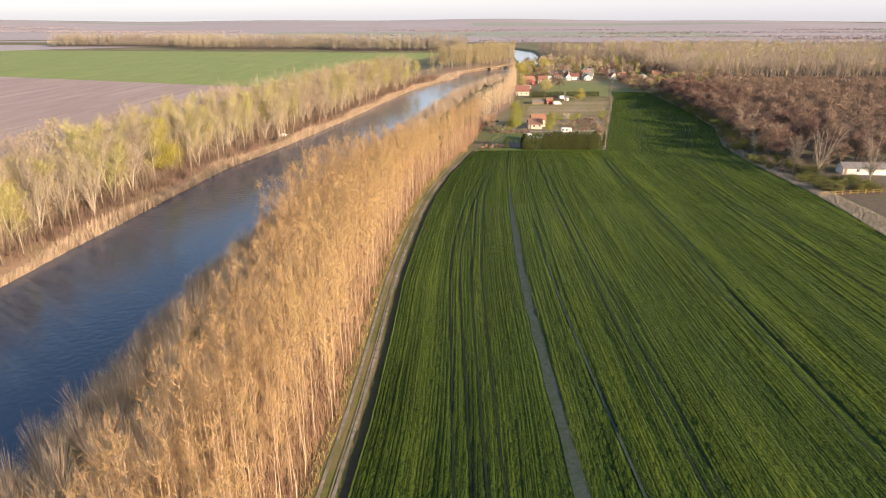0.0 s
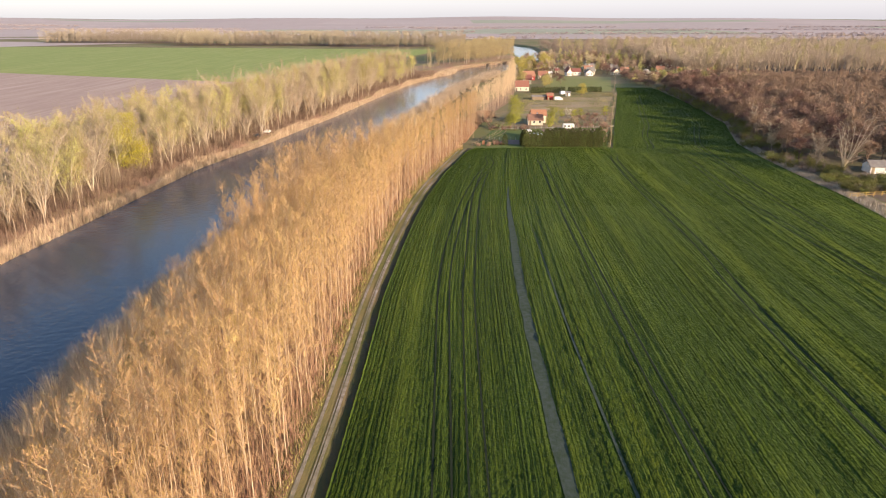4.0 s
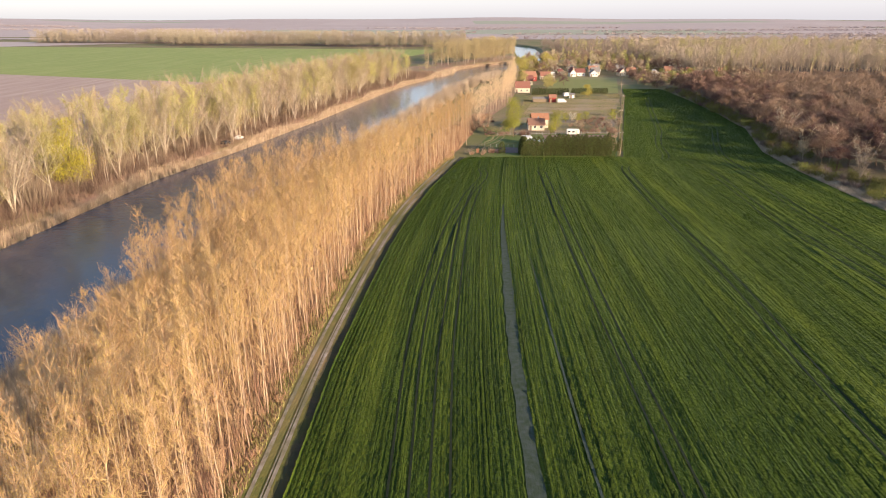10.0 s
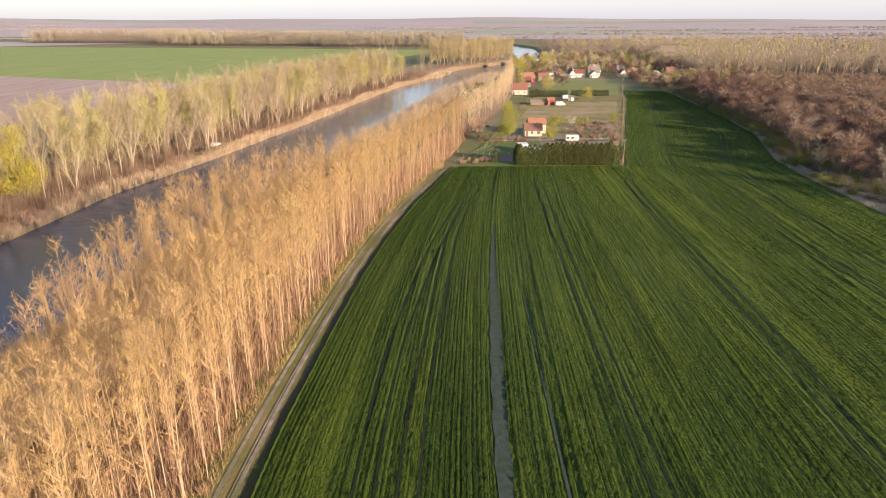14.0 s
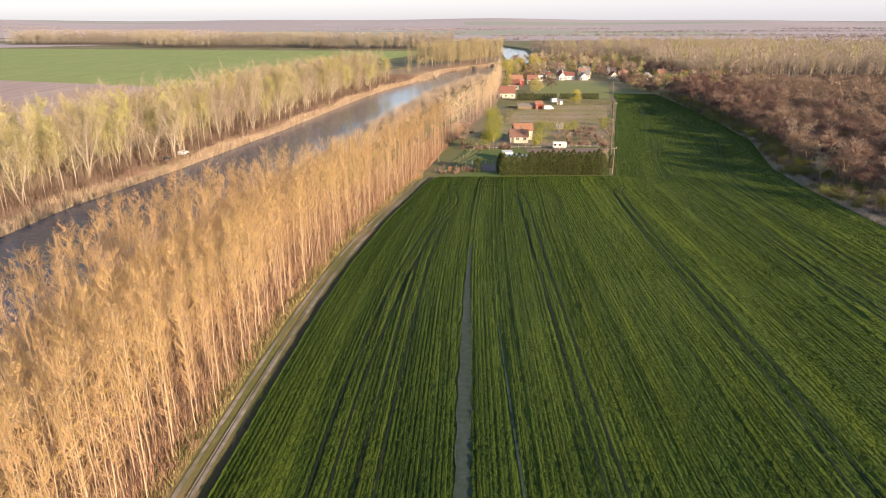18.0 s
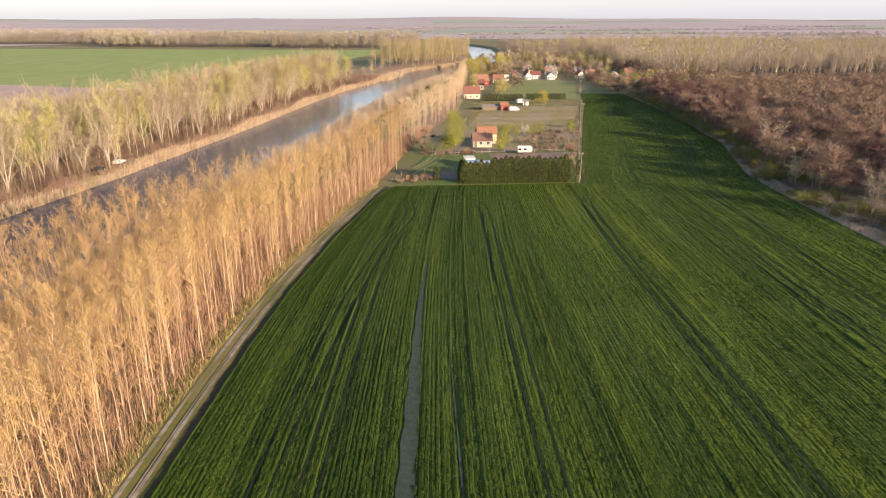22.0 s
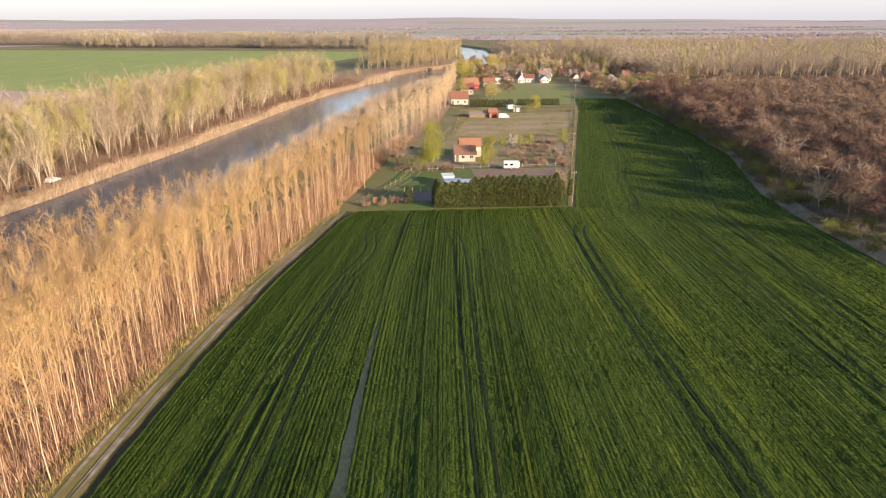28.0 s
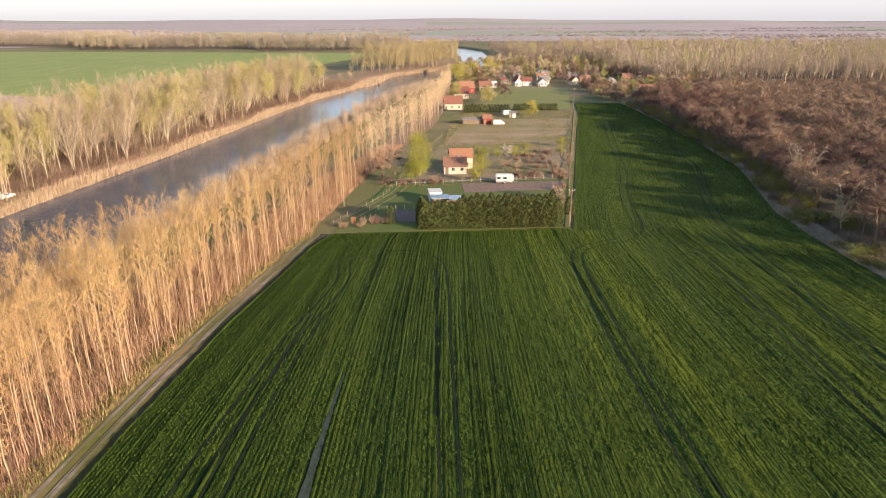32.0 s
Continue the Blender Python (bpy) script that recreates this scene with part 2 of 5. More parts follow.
M_DRYPLOT = mat("dry_garden_grass", (0.36, 0.265, 0.185), (0.26, 0.20, 0.125), 0.4, bump=0.1, bump_scale=2.0, big=(0.24, 0.215, 0.09), stretch=(0.6, 2.0, 1))


def water_mat():
    m = bpy.data.materials.new("river_water")
    m.use_nodes = True
    n, l = m.node_tree.nodes, m.node_tree.links
    b = n["Principled BSDF"]
    b.inputs["Base Color"].default_value = (0.068, 0.095, 0.14, 1)
    b.inputs["Roughness"].default_value = 0.07
    b.inputs["IOR"].default_value = 1.33
    tc = n.new("ShaderNodeTexCoord")
    t = n.new("ShaderNodeTexNoise")
    t.inputs["Scale"].default_value = 0.9
    t.inputs["Detail"].default_value = 4.0
    l.new(tc.outputs["Object"], t.inputs["Vector"])
    bp = n.new("ShaderNodeBump")
    bp.inputs["Strength"].default_value = 0.8
    bp.inputs["Distance"].default_value = 0.09
    l.new(t.outputs[0], bp.inputs["Height"])
    l.new(bp.outputs[0], b.inputs["Normal"])
    return m


M_WATER = water_mat()

# ---- mesh helpers ----
rng = np.random.default_rng(7)


def tri_mesh(name, verts, tris, material):
    verts, tris = np.asarray(verts, np.float32), np.asarray(tris, np.int32)
    me = bpy.data.meshes.new(name)
    me.vertices.add(len(verts))
    me.vertices.foreach_set("co", verts.ravel())
    me.loops.add(tris.size)
    me.loops.foreach_set("vertex_index", tris.ravel())
    me.polygons.add(len(tris))
    me.polygons.foreach_set("loop_start", np.arange(0, tris.size, tris.shape[1], dtype=np.int32))
    me.materials.append(material)
    me.update(calc_edges=True)
    return me


def mesh_part(name, me, parent=None, label=""):
    ob = new(name, me)
    if parent is not None:
        ob.parent = parent
    if label:
        tagged(ob, label)
    return ob


def part(name, bm, material, parent=None, label=""):
    me = bpy.data.meshes.new(name)
    bm.to_mesh(me)
    bm.free()
    me.materials.append(material)
    return mesh_part(name, me, parent, label)


def box_bm(x0, y0, z0, x1, y1, z1, bevel=0.0, bm=None):
    bm = bm or bmesh.new()
    r = bmesh.ops.create_cube(bm, size=1.0, matrix=Matrix.Translation(((x0 + x1) / 2, (y0 + y1) / 2, (z0 + z1) / 2)) @ Matrix.Diagonal((x1 - x0, y1 - y0, z1 - z0, 1)))
    if bevel:
        es = list({e for v in r["verts"] for e in v.link_edges})
        bmesh.ops.bevel(bm, geom=es, offset=bevel, segments=2, affect="EDGES")
    return bm


def cyl_bm(x, y, z, r, h, axis="z", seg=12, bm=None, r2=None):
    bm = bm or bmesh.new()
    turn = {"z": Matrix(), "x": Matrix.Rotation(radians(90), 4, "Y"), "y": Matrix.Rotation(radians(90), 4, "X")}[axis]
    bmesh.ops.create_cone(bm, cap_ends=True, segments=seg, radius1=r, radius2=r if r2 is None else r2, depth=h, matrix=Matrix.Translation((x, y, z)) @ turn)
    return bm


def empty(name, m, label="", category="", group="", kind=""):
    ob = new(name)
    ob.empty_display_size = 0.2
    ob.matrix_world = m
    return tagged(ob, label, category, group, kind)


class Build:
    """Collects triangles."""

    def __init__(self):
        self.v, self.t, self.n = [], [], 0

    def add(self, v, t):
        self.v.append(np.asarray(v, float))
        self.t.append(np.asarray(t, int) + self.n)
        self.n += len(v)

    def tube(self, p0, p1, r0, r1, sides=3):
        p0, p1 = np.asarray(p0, float), np.asarray(p1, float)
        d = p1 - p0
        d = d / (np.linalg.norm(d) + 1e-9)
        a = np.cross(d, (0, 0, 1) if abs(d[2]) < 0.9 else (1, 0, 0))
        a /= np.linalg.norm(a)
        b = np.cross(d, a)
        ang = np.arange(sides) * 2 * np.pi / sides
        ring = np.cos(ang)[:, None] * a + np.sin(ang)[:, None] * b
        k = np.arange(sides)
        j = (k + 1) % sides
        self.add(np.r_[p0 + ring * r0, p1 + ring * r1], np.r_[np.c_[k, j, k + sides], np.c_[j, j + sides, k + sides]])

    def leaves(self, at, size, up=0.0):
        """A small triangle at each place."""
        n = len(at)
        a = rng.normal(size=(n, 3))
        a[:, 2] += up
        a /= np.linalg.norm(a, axis=1)[:, None]
        b = rng.normal(size=(n, 3))
        b -= (b * a).sum(1)[:, None] * a
        b /= np.linalg.norm(b, axis=1)[:, None]
        s = (size * rng.uniform(0.6, 1.4, n))[:, None]
        v = np.stack([at + a * s, at - a * s * 0.6 + b * s * 0.5, at - a * s * 0.6 - b * s * 0.5], 1).reshape(-1, 3)
        self.add(v, np.arange(3 * n).reshape(-1, 3))

    def arrays(self):
        return np.concatenate(self.v), np.concatenate(self.t)

    def mesh(self, name, material):
        return tri_mesh(name, *self.arrays(), material)


def spread(variants, places, name, material):
    """One mesh of many placed copies of plain arrays: places are rows of x, y, z, turn, scale across, scale up."""
    vs, ts, n = [], [], 0
    for k, (x, y, z, a, s, h) in enumerate(places):
        v, t = variants[k % len(variants)]
        c, d = math.cos(a), math.sin(a)
        w = np.empty_like(v)
        w[:, 0] = (v[:, 0] * c - v[:, 1] * d) * s + x
        w[:, 1] = (v[:, 0] * d + v[:, 1] * c) * s + y
        w[:, 2] = v[:, 2] * h + z
        vs.append(w)
        ts.append(t + n)
        n += len(v)
    return tri_mesh(name, np.concatenate(vs), np.concatenate(ts), material)


# ---- the plan: river, fields ----
FAR_BANK = np.array([(-96, -5200), (-96, -200), (-92, 40), (-88, 117), (-86, 140), (-81, 185), (-77, 224), (-65.5, 269), (-59.5, 299), (-50.5, 341), (-32, 447), (-19.5, 505), (-10, 530), (2, 575), (6, 615), (23, 650), (40, 684), (66, 716), (88, 775), (100, 940), (100, 1070), (60, 1200), (-80, 1330), (-600, 1500), (-5200, 1800)], float)
NEAR_BANK = np.array([(-52, -5200), (-52, -200), (-50, 40), (-48, 117), (-46, 140), (-40, 185), (-35, 224), (-26, 269), (-21, 299), (-14, 341), (7, 447), (30, 530), (62, 631), (92, 712), (112, 790), (132, 940), (140, 1070), (110, 1215), (-60, 1370), (-580, 1545), (-5200, 1850)], float)


def far_x(y):
    return np.interp(y, FAR_BANK[:21, 1], FAR_BANK[:21, 0])


def near_x(y):
    return np.interp(y, NEAR_BANK[:17, 1], NEAR_BANK[:17, 0])


RIVER_POLY = np.r_[FAR_BANK, NEAR_BANK[::-1]]


def inside_river(x, y):
    """Signed distance into the channel (positive in the water), about right near the banks."""
    poly = RIVER_POLY
    best = np.full(x.shape, 1e9)
    odd = np.zeros(x.shape, bool)
    for (ax, ay), (bx, by) in zip(poly, np.roll(poly, -1, 0)):
        dx, dy = bx - ax, by - ay
        u = np.clip(((x - ax) * dx + (y - ay) * dy) / (dx * dx + dy * dy), 0, 1)
        best = np.minimum(best, np.hypot(x - ax - u * dx, y - ay - u * dy))
        odd ^= ((ay > y) != (by > y)) & (x < (bx - ax) * (y - ay) / (by - ay + 1e-9) + ax)
    return np.where(odd, best, -best)


WATER = -2.5


def gz_at(x, y):
    """Ground height at one place; flat away from the banks."""
    if -400 < y < 1050 and (x > near_x(y) + 9 or x < far_x(y) - 9) and abs(x) < 1500:
        return 0.0
    return float(height(x, y))



def height(x, y):
    x, y = np.asarray(x, float), np.asarray(y, float)
    d = inside_river(x, y)
    bank = np.clip((d + 7.0) / 11.0, 0, 1)
    z = -4.0 * bank * bank * (3 - 2 * bank)
    r = np.hypot(x, y)
    k = np.clip((r - 2600) / 2000, 0, 1)
    roll = 0.72 + 0.16 * np.sin(np.arctan2(x, y) * 7.0 + 1.0) + 0.10 * np.sin(np.arctan2(x, y) * 19.0)
    return z + 44.0 * k * k * (3 - 2 * k) * roll


def grid_mesh(name, xs, ys, zfun, material, uv=None):
    gx, gy = np.meshgrid(xs, ys)
    return sheet(name, gx, gy, zfun(gx, gy), material, uv)


def sheet(name, gx, gy, gz, material, uv=None):
    ny, nx = gx.shape
    i = np.arange(ny * nx).reshape(ny, nx)
    q = np.stack([i[:-1, :-1], i[:-1, 1:], i[1:, 1:], i[1:, :-1]], -1).reshape(-1, 4)
    me = tri_mesh(name, np.stack([gx, gy, gz], -1).reshape(-1, 3), q, material)
    if uv is not None:
        lay = me.uv_layers.new(name="rows")
        lay.data.foreach_set("uv", uv.reshape(-1, 2)[q.ravel()].astype(np.float32).ravel())
    me.polygons.foreach_set("use_smooth", np.ones(len(q), bool))
    return me


def steps(*stops):
    """Coordinates from (start, step) stops to a last value."""
    out = []
    for (a, s), (b, _) in zip(stops, stops[1:]):
        out += list(np.arange(a, b, s))
    return np.array(out + [stops[-1][0]])


GX = steps((-6500, 400), (-2500, 150), (-700, 50), (-200, 10), (-110, 2.5), (150, 10), (260, 50), (700, 150), (2500, 400), (6500, 0))
GY = steps((-6500, 500), (-1000, 150), (-100, 8), (620, 10), (1300, 40), (2000, 150), (5000, 300), (6500, 0))
ground = tagged(new("ground", grid_mesh("ground", GX, GY, height, M_GROUND)), "dry grass and bare earth of a flat river plain", "ground", kind="structure")

wy = steps((-1500, 60), (0, 10), (1210, 0))
river = tagged(
    new("water", sheet("water", np.c_[far_x(wy) - 6, near_x(wy) + 6], np.c_[wy, wy], np.full((len(wy), 2), WATER), M_WATER)),
    "calm grey-blue river reflecting sky and trees", "river", kind="structure")

# crop field
LEFT = np.array([(-30, -14), (30, -11), (55, -10), (69, -9), (91, -8.2), (115, -7.6), (140, -5.8), (160, -4), (180, -1.5), (205, 3), (222, 7), (235, 10), (240, 11.5), (244, 14)], float)
RIGHT = np.array([(-30, 92), (60, 97), (143, 102.5), (163, 105.5), (180, 107), (201, 107), (227, 108), (254, 111), (270, 116), (287, 121.5), (301, 126), (320, 128), (338, 131), (390, 136), (436, 139), (455, 139)], float)


def left_x(y):
    return np.interp(y, LEFT[:, 0], LEFT[:, 1])


def right_x(y):
    return np.interp(y, RIGHT[:, 0], RIGHT[:, 1])


def row_x(s, y):
    """Where the sown row that lies at s near y = 60 runs at y."""
    bend = left_x(y) + 10.0
    return s + bend * np.exp(-np.clip(s + 10, 0, None) / 26.0) + 0.025 * np.clip(s + 10, 0, 40) / 40 * (y - 60)


CROP_Z = 0.22
TRAMS = [
    [(2.0, 20), (2.2, 80), (2.3, 112), (2.5, 122), (3.2, 135), (5.2, 154), (7.7, 174), (10.3, 188), (12.4, 200), (15.3, 210), (17.4, 218), (17.6, 223), (17, 229), (20, 232), (30, 233)],
    [(29, 20), (29.4, 80), (29.9, 110), (30.2, 124), (31.1, 150), (32.2, 180), (33, 198), (34, 218), (34, 227), (31, 232), (24, 233.5)],
    [(50, 20), (51.2, 80), (52.1, 108), (53, 121), (54.6, 136), (55.4, 154), (55.6, 176), (56.2, 193), (57.4, 213), (58.2, 224), (60, 232), (65, 235.5), (70, 237), (75, 241), (78, 250), (79.5, 262), (84, 278), (89.5, 293), (97, 325), (105, 357), (118, 408)],
    [(84, 20), (82, 90), (80, 130), (79, 155), (78.2, 178), (79.6, 192), (81.7, 213), (83, 226), (80, 236)],
    [(86, 150), (87.6, 185), (89.2, 200), (91.2, 214), (93.2, 237), (95.5, 251), (103, 273), (113, 299), (118, 330)],
    [(5.5, 20), (5.9, 80), (6.4, 110), (6.8, 122), (7.8, 136), (8.9, 154), (10.4, 173), (11.6, 184), (13.2, 196), (15.2, 207)],
]
ROW = 0.54
ss = np.arange(-10, 104, ROW / 2)
ys = np.r_[np.arange(-30, 40, 10.0), np.arange(40, 150, 0.7), np.arange(150, 243, 1.0), 244]
gs, gy = np.meshgrid(ss, ys)
crng = np.random.default_rng(11)
crest = np.where(np.arange(len(ss)) % 2 == 0, 1.0, -1.0)
vigour = np.convolve(crng.normal(0, 1, len(ss) + 2), [0.6, 1.0, 0.6], "valid")
strong = np.clip(0.092 + 0.044 * vigour, 0.01, 0.19)
sway = np.sin(gy * 0.045 + gs * 0.2) + np.sin(gy * 0.13 - gs * 0.61)
gz = CROP_Z + crest * strong * (0.85 + 0.2 * sway) + 0.014 * vigour + crng.normal(0, 0.04, gs.shape) + 0.05 * np.sin(gs * 0.35) * np.sin(gy * 0.05)
gx = np.minimum(row_x(gs + crng.normal(0, 0.028, gs.shape), gy), right_x(gy) + 0 * gs)
for tr in TRAMS:
    p = np.array(tr, float)
    o = np.argsort(p[:, 1])
    off = np.abs(gx - np.interp(gy, p[o, 1], p[o, 0], left=-999, right=-999))
    gz = np.where(np.abs(off - 0.97) < 0.34, np.minimum(gz, CROP_Z - 0.02), gz)
FURROW = np.array([(14.6, 20), (14.9, 78), (15.3, 104), (15.8, 120), (16.5, 134), (17.4, 149), (18.3, 167), (19.2, 179), (20.3, 190)], float)
FURROW2 = np.array([(22, 20), (21.2, 70), (21.0, 100), (21.4, 118), (21.8, 138), (22.2, 155)], float)
for p, reach in ((FURROW, np.interp(gy, [140, 165, 190], [1.0, 0.6, 0.2])), (FURROW2, 0.4)):
    gz = np.where(np.abs(gx - np.interp(gy, p[:, 1], p[:, 0], left=-999, right=-999)) < reach, np.minimum(gz, CROP_Z - 0.04), gz)
crop = empty("crop_field", Matrix(), "field of young green wheat with sown rows and tramlines", "crop field", kind="structure")
mesh_part("crop_south", sheet("crop_south", gx, gy, gz, M_CROP, np.stack([gs, gy], -1)), crop)
SLEFT = np.array([(243.9, 62.5), (301, 77.5), (357, 92.5), (418, 108.5), (452, 116)], float)
ys2 = np.r_[244, np.arange(247, 452, 4.0), 452]
us = np.linspace(0, 1, 110)
gy2 = np.repeat(ys2[:, None], 110, 1)
lx, rx = np.interp(ys2, SLEFT[:, 0], SLEFT[:, 1])[:, None], right_x(ys2)[:, None]
gx2 = lx + (rx - lx) * us
mesh_part("crop_north", sheet("crop_north", gx2, gy2, CROP_Z - 0.10 + np.where(np.arange(110) % 2 == 0, 0.07, -0.07) + crng.normal(0, 0.03, gx2.shape), M_CROP, np.stack([us * 45 + 0 * gx2, gy2], -1)), crop)
# headland between the sown block and the gardens
hx = np.linspace(14, 62.4, 30)
hy = np.linspace(0, 1, 3)[:, None]
gxh = np.repeat(hx[None], 3, 0)
gyh = 244 + hy * np.interp(hx, [14, 20, 30, 62.4], [0.2, 1.5, 1.2, 1.8])
mesh_part("crop_headland", sheet("crop_headland", gxh, gyh, np.full(gxh.shape, CROP_Z), M_CROP, np.stack([gyh, gxh], -1)), crop)


def ribbon(pts, width, z, dense=3.0, taper=None):
    """A flat strip along a smooth line."""
    p = np.asarray(pts, float)
    for _ in range(3):
        q = np.empty((2 * len(p), 2))
        q[0::2], q[1::2] = 0.75 * p + 0.25 * np.r_[p[1:], p[-1:]], 0.25 * p + 0.75 * np.r_[p[1:], p[-1:]]
        p = np.r_[p[:1], q[:-2], p[-1:]]
    d = np.gradient(p, axis=0)
    nrm = np.c_[d[:, 1], -d[:, 0]] / (np.hypot(*d.T)[:, None] + 1e-9)
    w = width if taper is None else width * np.interp(np.linspace(0, 1, len(p)), *taper)
    w = np.asarray(w) * (1 + 0.15 * np.sin(np.arange(len(p)) * 1.7)) / 2
    a, b = p + nrm * w[:, None], p - nrm * w[:, None]
    gx, gy = np.c_[a[:, 0], b[:, 0]], np.c_[a[:, 1], b[:, 1]]
    zz = z(gx, gy) if callable(z) else np.full(gx.shape, z)
    return gx, gy, zz


def strip(name, pts, width, z, material, parent=None, label="", taper=None):
    return mesh_part(name, sheet(name, *ribbon(pts, width, z, taper=taper), material), parent, label)


def tramline(pts, gap=1.95, width=0.25, lift=0.0):
    p = np.asarray(pts, float)
    d = np.gradient(p, axis=0)
    nrm = np.c_[d[:, 1], -d[:, 0]] / np.hypot(*d.T)[:, None]
    for s in (-0.5, 0.5):
        strip("wheel_track", p + nrm * s * gap, width, CROP_Z + 0.015 + lift + 0.003 * s, M_WHEEL, crop, "dark wheel track pressed into the wheat")


for k, tr in enumerate(TRAMS):
    tramline(tr, lift=0.007 * k)
strip("bare_furrow", FURROW, 1.6, CROP_Z + 0.02, M_DITCH, crop, "grey bare furrow with thin crop", taper=([0, 0.5, 0.62, 0.75, 0.87, 1], [1, 1, 0.9, 0.55, 0.3, 0.06]))
strip("bare_furrow", FURROW2, 0.42, CROP_Z + 0.01, M_DITCH, crop, taper=([0, 0.7, 1], [1, 0.6, 0.1]))

# wheat tufts
N_TUFT = 800000
ty = 45 + 405 * rng.random(N_TUFT) ** 1.05
tsx = -10 + (150 * rng.random(N_TUFT))
txx = row_x(np.round((tsx + 10) / ROW) * ROW - 10 + rng.normal(0, 0.07, N_TUFT), np.minimum(ty, 244))
keep = (txx < right_x(ty) - 0.3) & ((ty < 244.5) | (txx > np.interp(ty, SLEFT[:, 0], SLEFT[:, 1]) + 0.2))
for pts, gap in [(tr, 1.9) for tr in TRAMS]:
    p = np.array(pts, float)
    o = np.argsort(p[:, 1])
    cx = np.interp(ty, p[o, 1], p[o, 0], left=-999, right=-999)
    keep &= np.abs(np.abs(txx - cx) - gap / 2) > 0.2
keep &= np.abs(txx - np.interp(ty, FURROW[:, 1], FURROW[:, 0], right=-99)) > np.interp(ty, [140, 165, 190], [0.85, 0.45, 0.1])
keep &= np.abs(txx - np.interp(ty, FURROW2[:, 1], FURROW2[:, 0], right=-99)) > 0.35
txx, ty = txx[keep], ty[keep]
tuft = Build()
for lo, hi, size in ((0, 80, 0.075), (80, 120, 0.085), (120, 170, 0.10), (170, 460, 0.14)):
    sel = (ty >= lo) & (ty < hi)
    tuft.leaves(np.c_[txx[sel], ty[sel], np.full(sel.sum(), CROP_Z + 0.10)], size, up=4.0)
tagged(new("wheat_tufts", tuft.mesh("wheat_tufts", M_TUFT)), "short green tufts of young wheat in rows", "crop", kind="stuff")

# dirt track along the field
def track_line(off):
    yy = np.array([-30, 30, 55, 70, 91, 115, 140, 160, 180, 205, 222, 235, 245], float)
    xx = np.r_[left_x(yy[:-1]), 12.2]
    return np.c_[xx - off, yy]


track = empty("dirt_track", Matrix(), "two-rut dirt farm track with a grassy middle along the wheat", "track", kind="structure")
strip("verge", track_line(2.6), 5.6, lambda x, y: height(x, y) + 0.05, M_VERGE, track)
strip("soil_margin", track_line(0.35), 1.5, lambda x, y: height(x, y) + 0.09, M_DARKRUT, track, "dark bare soil margin beside the crop")
strip("rut", track_line(1.75), 0.42, lambda x, y: height(x, y) + 0.12, M_RUT, track, "pale bare wheel rut")
strip("rut", track_line(2.15), 0.16, lambda x, y: height(x, y) + 0.12, M_RUT, track, "pale bare wheel rut")
strip("rut", track_line(3.4), 0.45, lambda x, y: height(x, y) + 0.09, M_RUT, track, "pale bare wheel rut")


# wide fields
def quad_field(name, corners, z, material, label, nx=24, ny=24):
    c = [np.array(p, float) for p in corners]
    u, v = np.meshgrid(np.linspace(0, 1, nx), np.linspace(0, 1, ny))
    u, v = u[..., None], v[..., None]
    p = c[0] * (1 - u) * (1 - v) + c[1] * u * (1 - v) + c[2] * u * v + c[3] * (1 - u) * v
    gz = height(p[..., 0], p[..., 1]) + z
    return tagged(new(name, sheet(name, p[..., 0], p[..., 1], gz, material, p.copy())), label, "field", kind="structure")


quad_field("ploughed_field", [(-900, -300), (-150, -300), (-125, 480), (-720, 700)], 0.25, M_SOIL, "bare brown ploughed field behind the river trees")
quad_field("green_field", [(-720, 700), (-125, 480), (10, 965), (-760, 1075)], 0.25, M_FARGREEN, "wide green wheat field beyond the river trees")
quad_field("far_soil_field", [(-1900, 1100), (-720, 1010), (-500, 1200), (-1900, 1500)], 0.3, M_HAZESOIL, "bare field far across the plain, its colour paled for haze")
# loam and pasture of the far plain, with distance haze in their base colours
M_HAZEPINK = rows_mat("hazed_loam", (0.50, 0.405, 0.385), (0.46, 0.37, 0.35), (0.53, 0.44, 0.41), 40.0, 0.2, 0.2, grain=0.02, patch=0.003)
M_HAZEGREEN = rows_mat("hazed_pasture", (0.40, 0.41, 0.30), (0.36, 0.37, 0.27), (0.44, 0.43, 0.33), 40.0, 0.2, 0.2, grain=0.02, patch=0.003)
FAR = [M_HAZESOIL, M_HAZEPINK, M_HAZESOIL, M_HAZEGREEN, M_HAZEPINK, M_HAZESOIL, M_HAZEPINK, M_HAZEPINK]
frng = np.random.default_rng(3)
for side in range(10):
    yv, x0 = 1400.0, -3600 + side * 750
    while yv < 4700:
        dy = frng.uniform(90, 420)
        quad_field("far_field", [(x0, yv), (x0 + 750, yv), (x0 + 750, yv + dy), (x0, yv + dy)], 0.5, FAR[int(frng.integers(0, 8))], "flat field of the distant plain in a haze-paled colour", 12, 8)
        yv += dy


# gardens
def patch(name, corners, material, label, z=0.03):
    return tagged(quad_field(name, corners, z, material, label, 8, 8), category="ground")


grass_path = strip("grass_path", [(12.5, 250), (16, 258), (21, 268), (25, 277), (27, 285)], 0.5, 0.09, M_DRYPLOT, None, "faint wheel ruts over the lawn")
tagged(grass_path, category="track", kind="structure")
tagged(strip("grass_path", [(14.3, 249), (17.8, 257), (22.8, 267), (26.8, 276), (28.8, 284)], 0.5, 0.09, M_DRYPLOT, None, "faint wheel ruts over the lawn"), category="track", kind="structure")
patch("shaded_plot", [(22, 253), (31, 252), (33, 261), (25, 262)], M_PLOT, "dark grey-brown dug plot on the lawn", 0.07)
patch("lawn", [(13, 246), (62, 247), (75, 300), (27, 300)], M_LAWN, "shaded green lawn of the first garden")
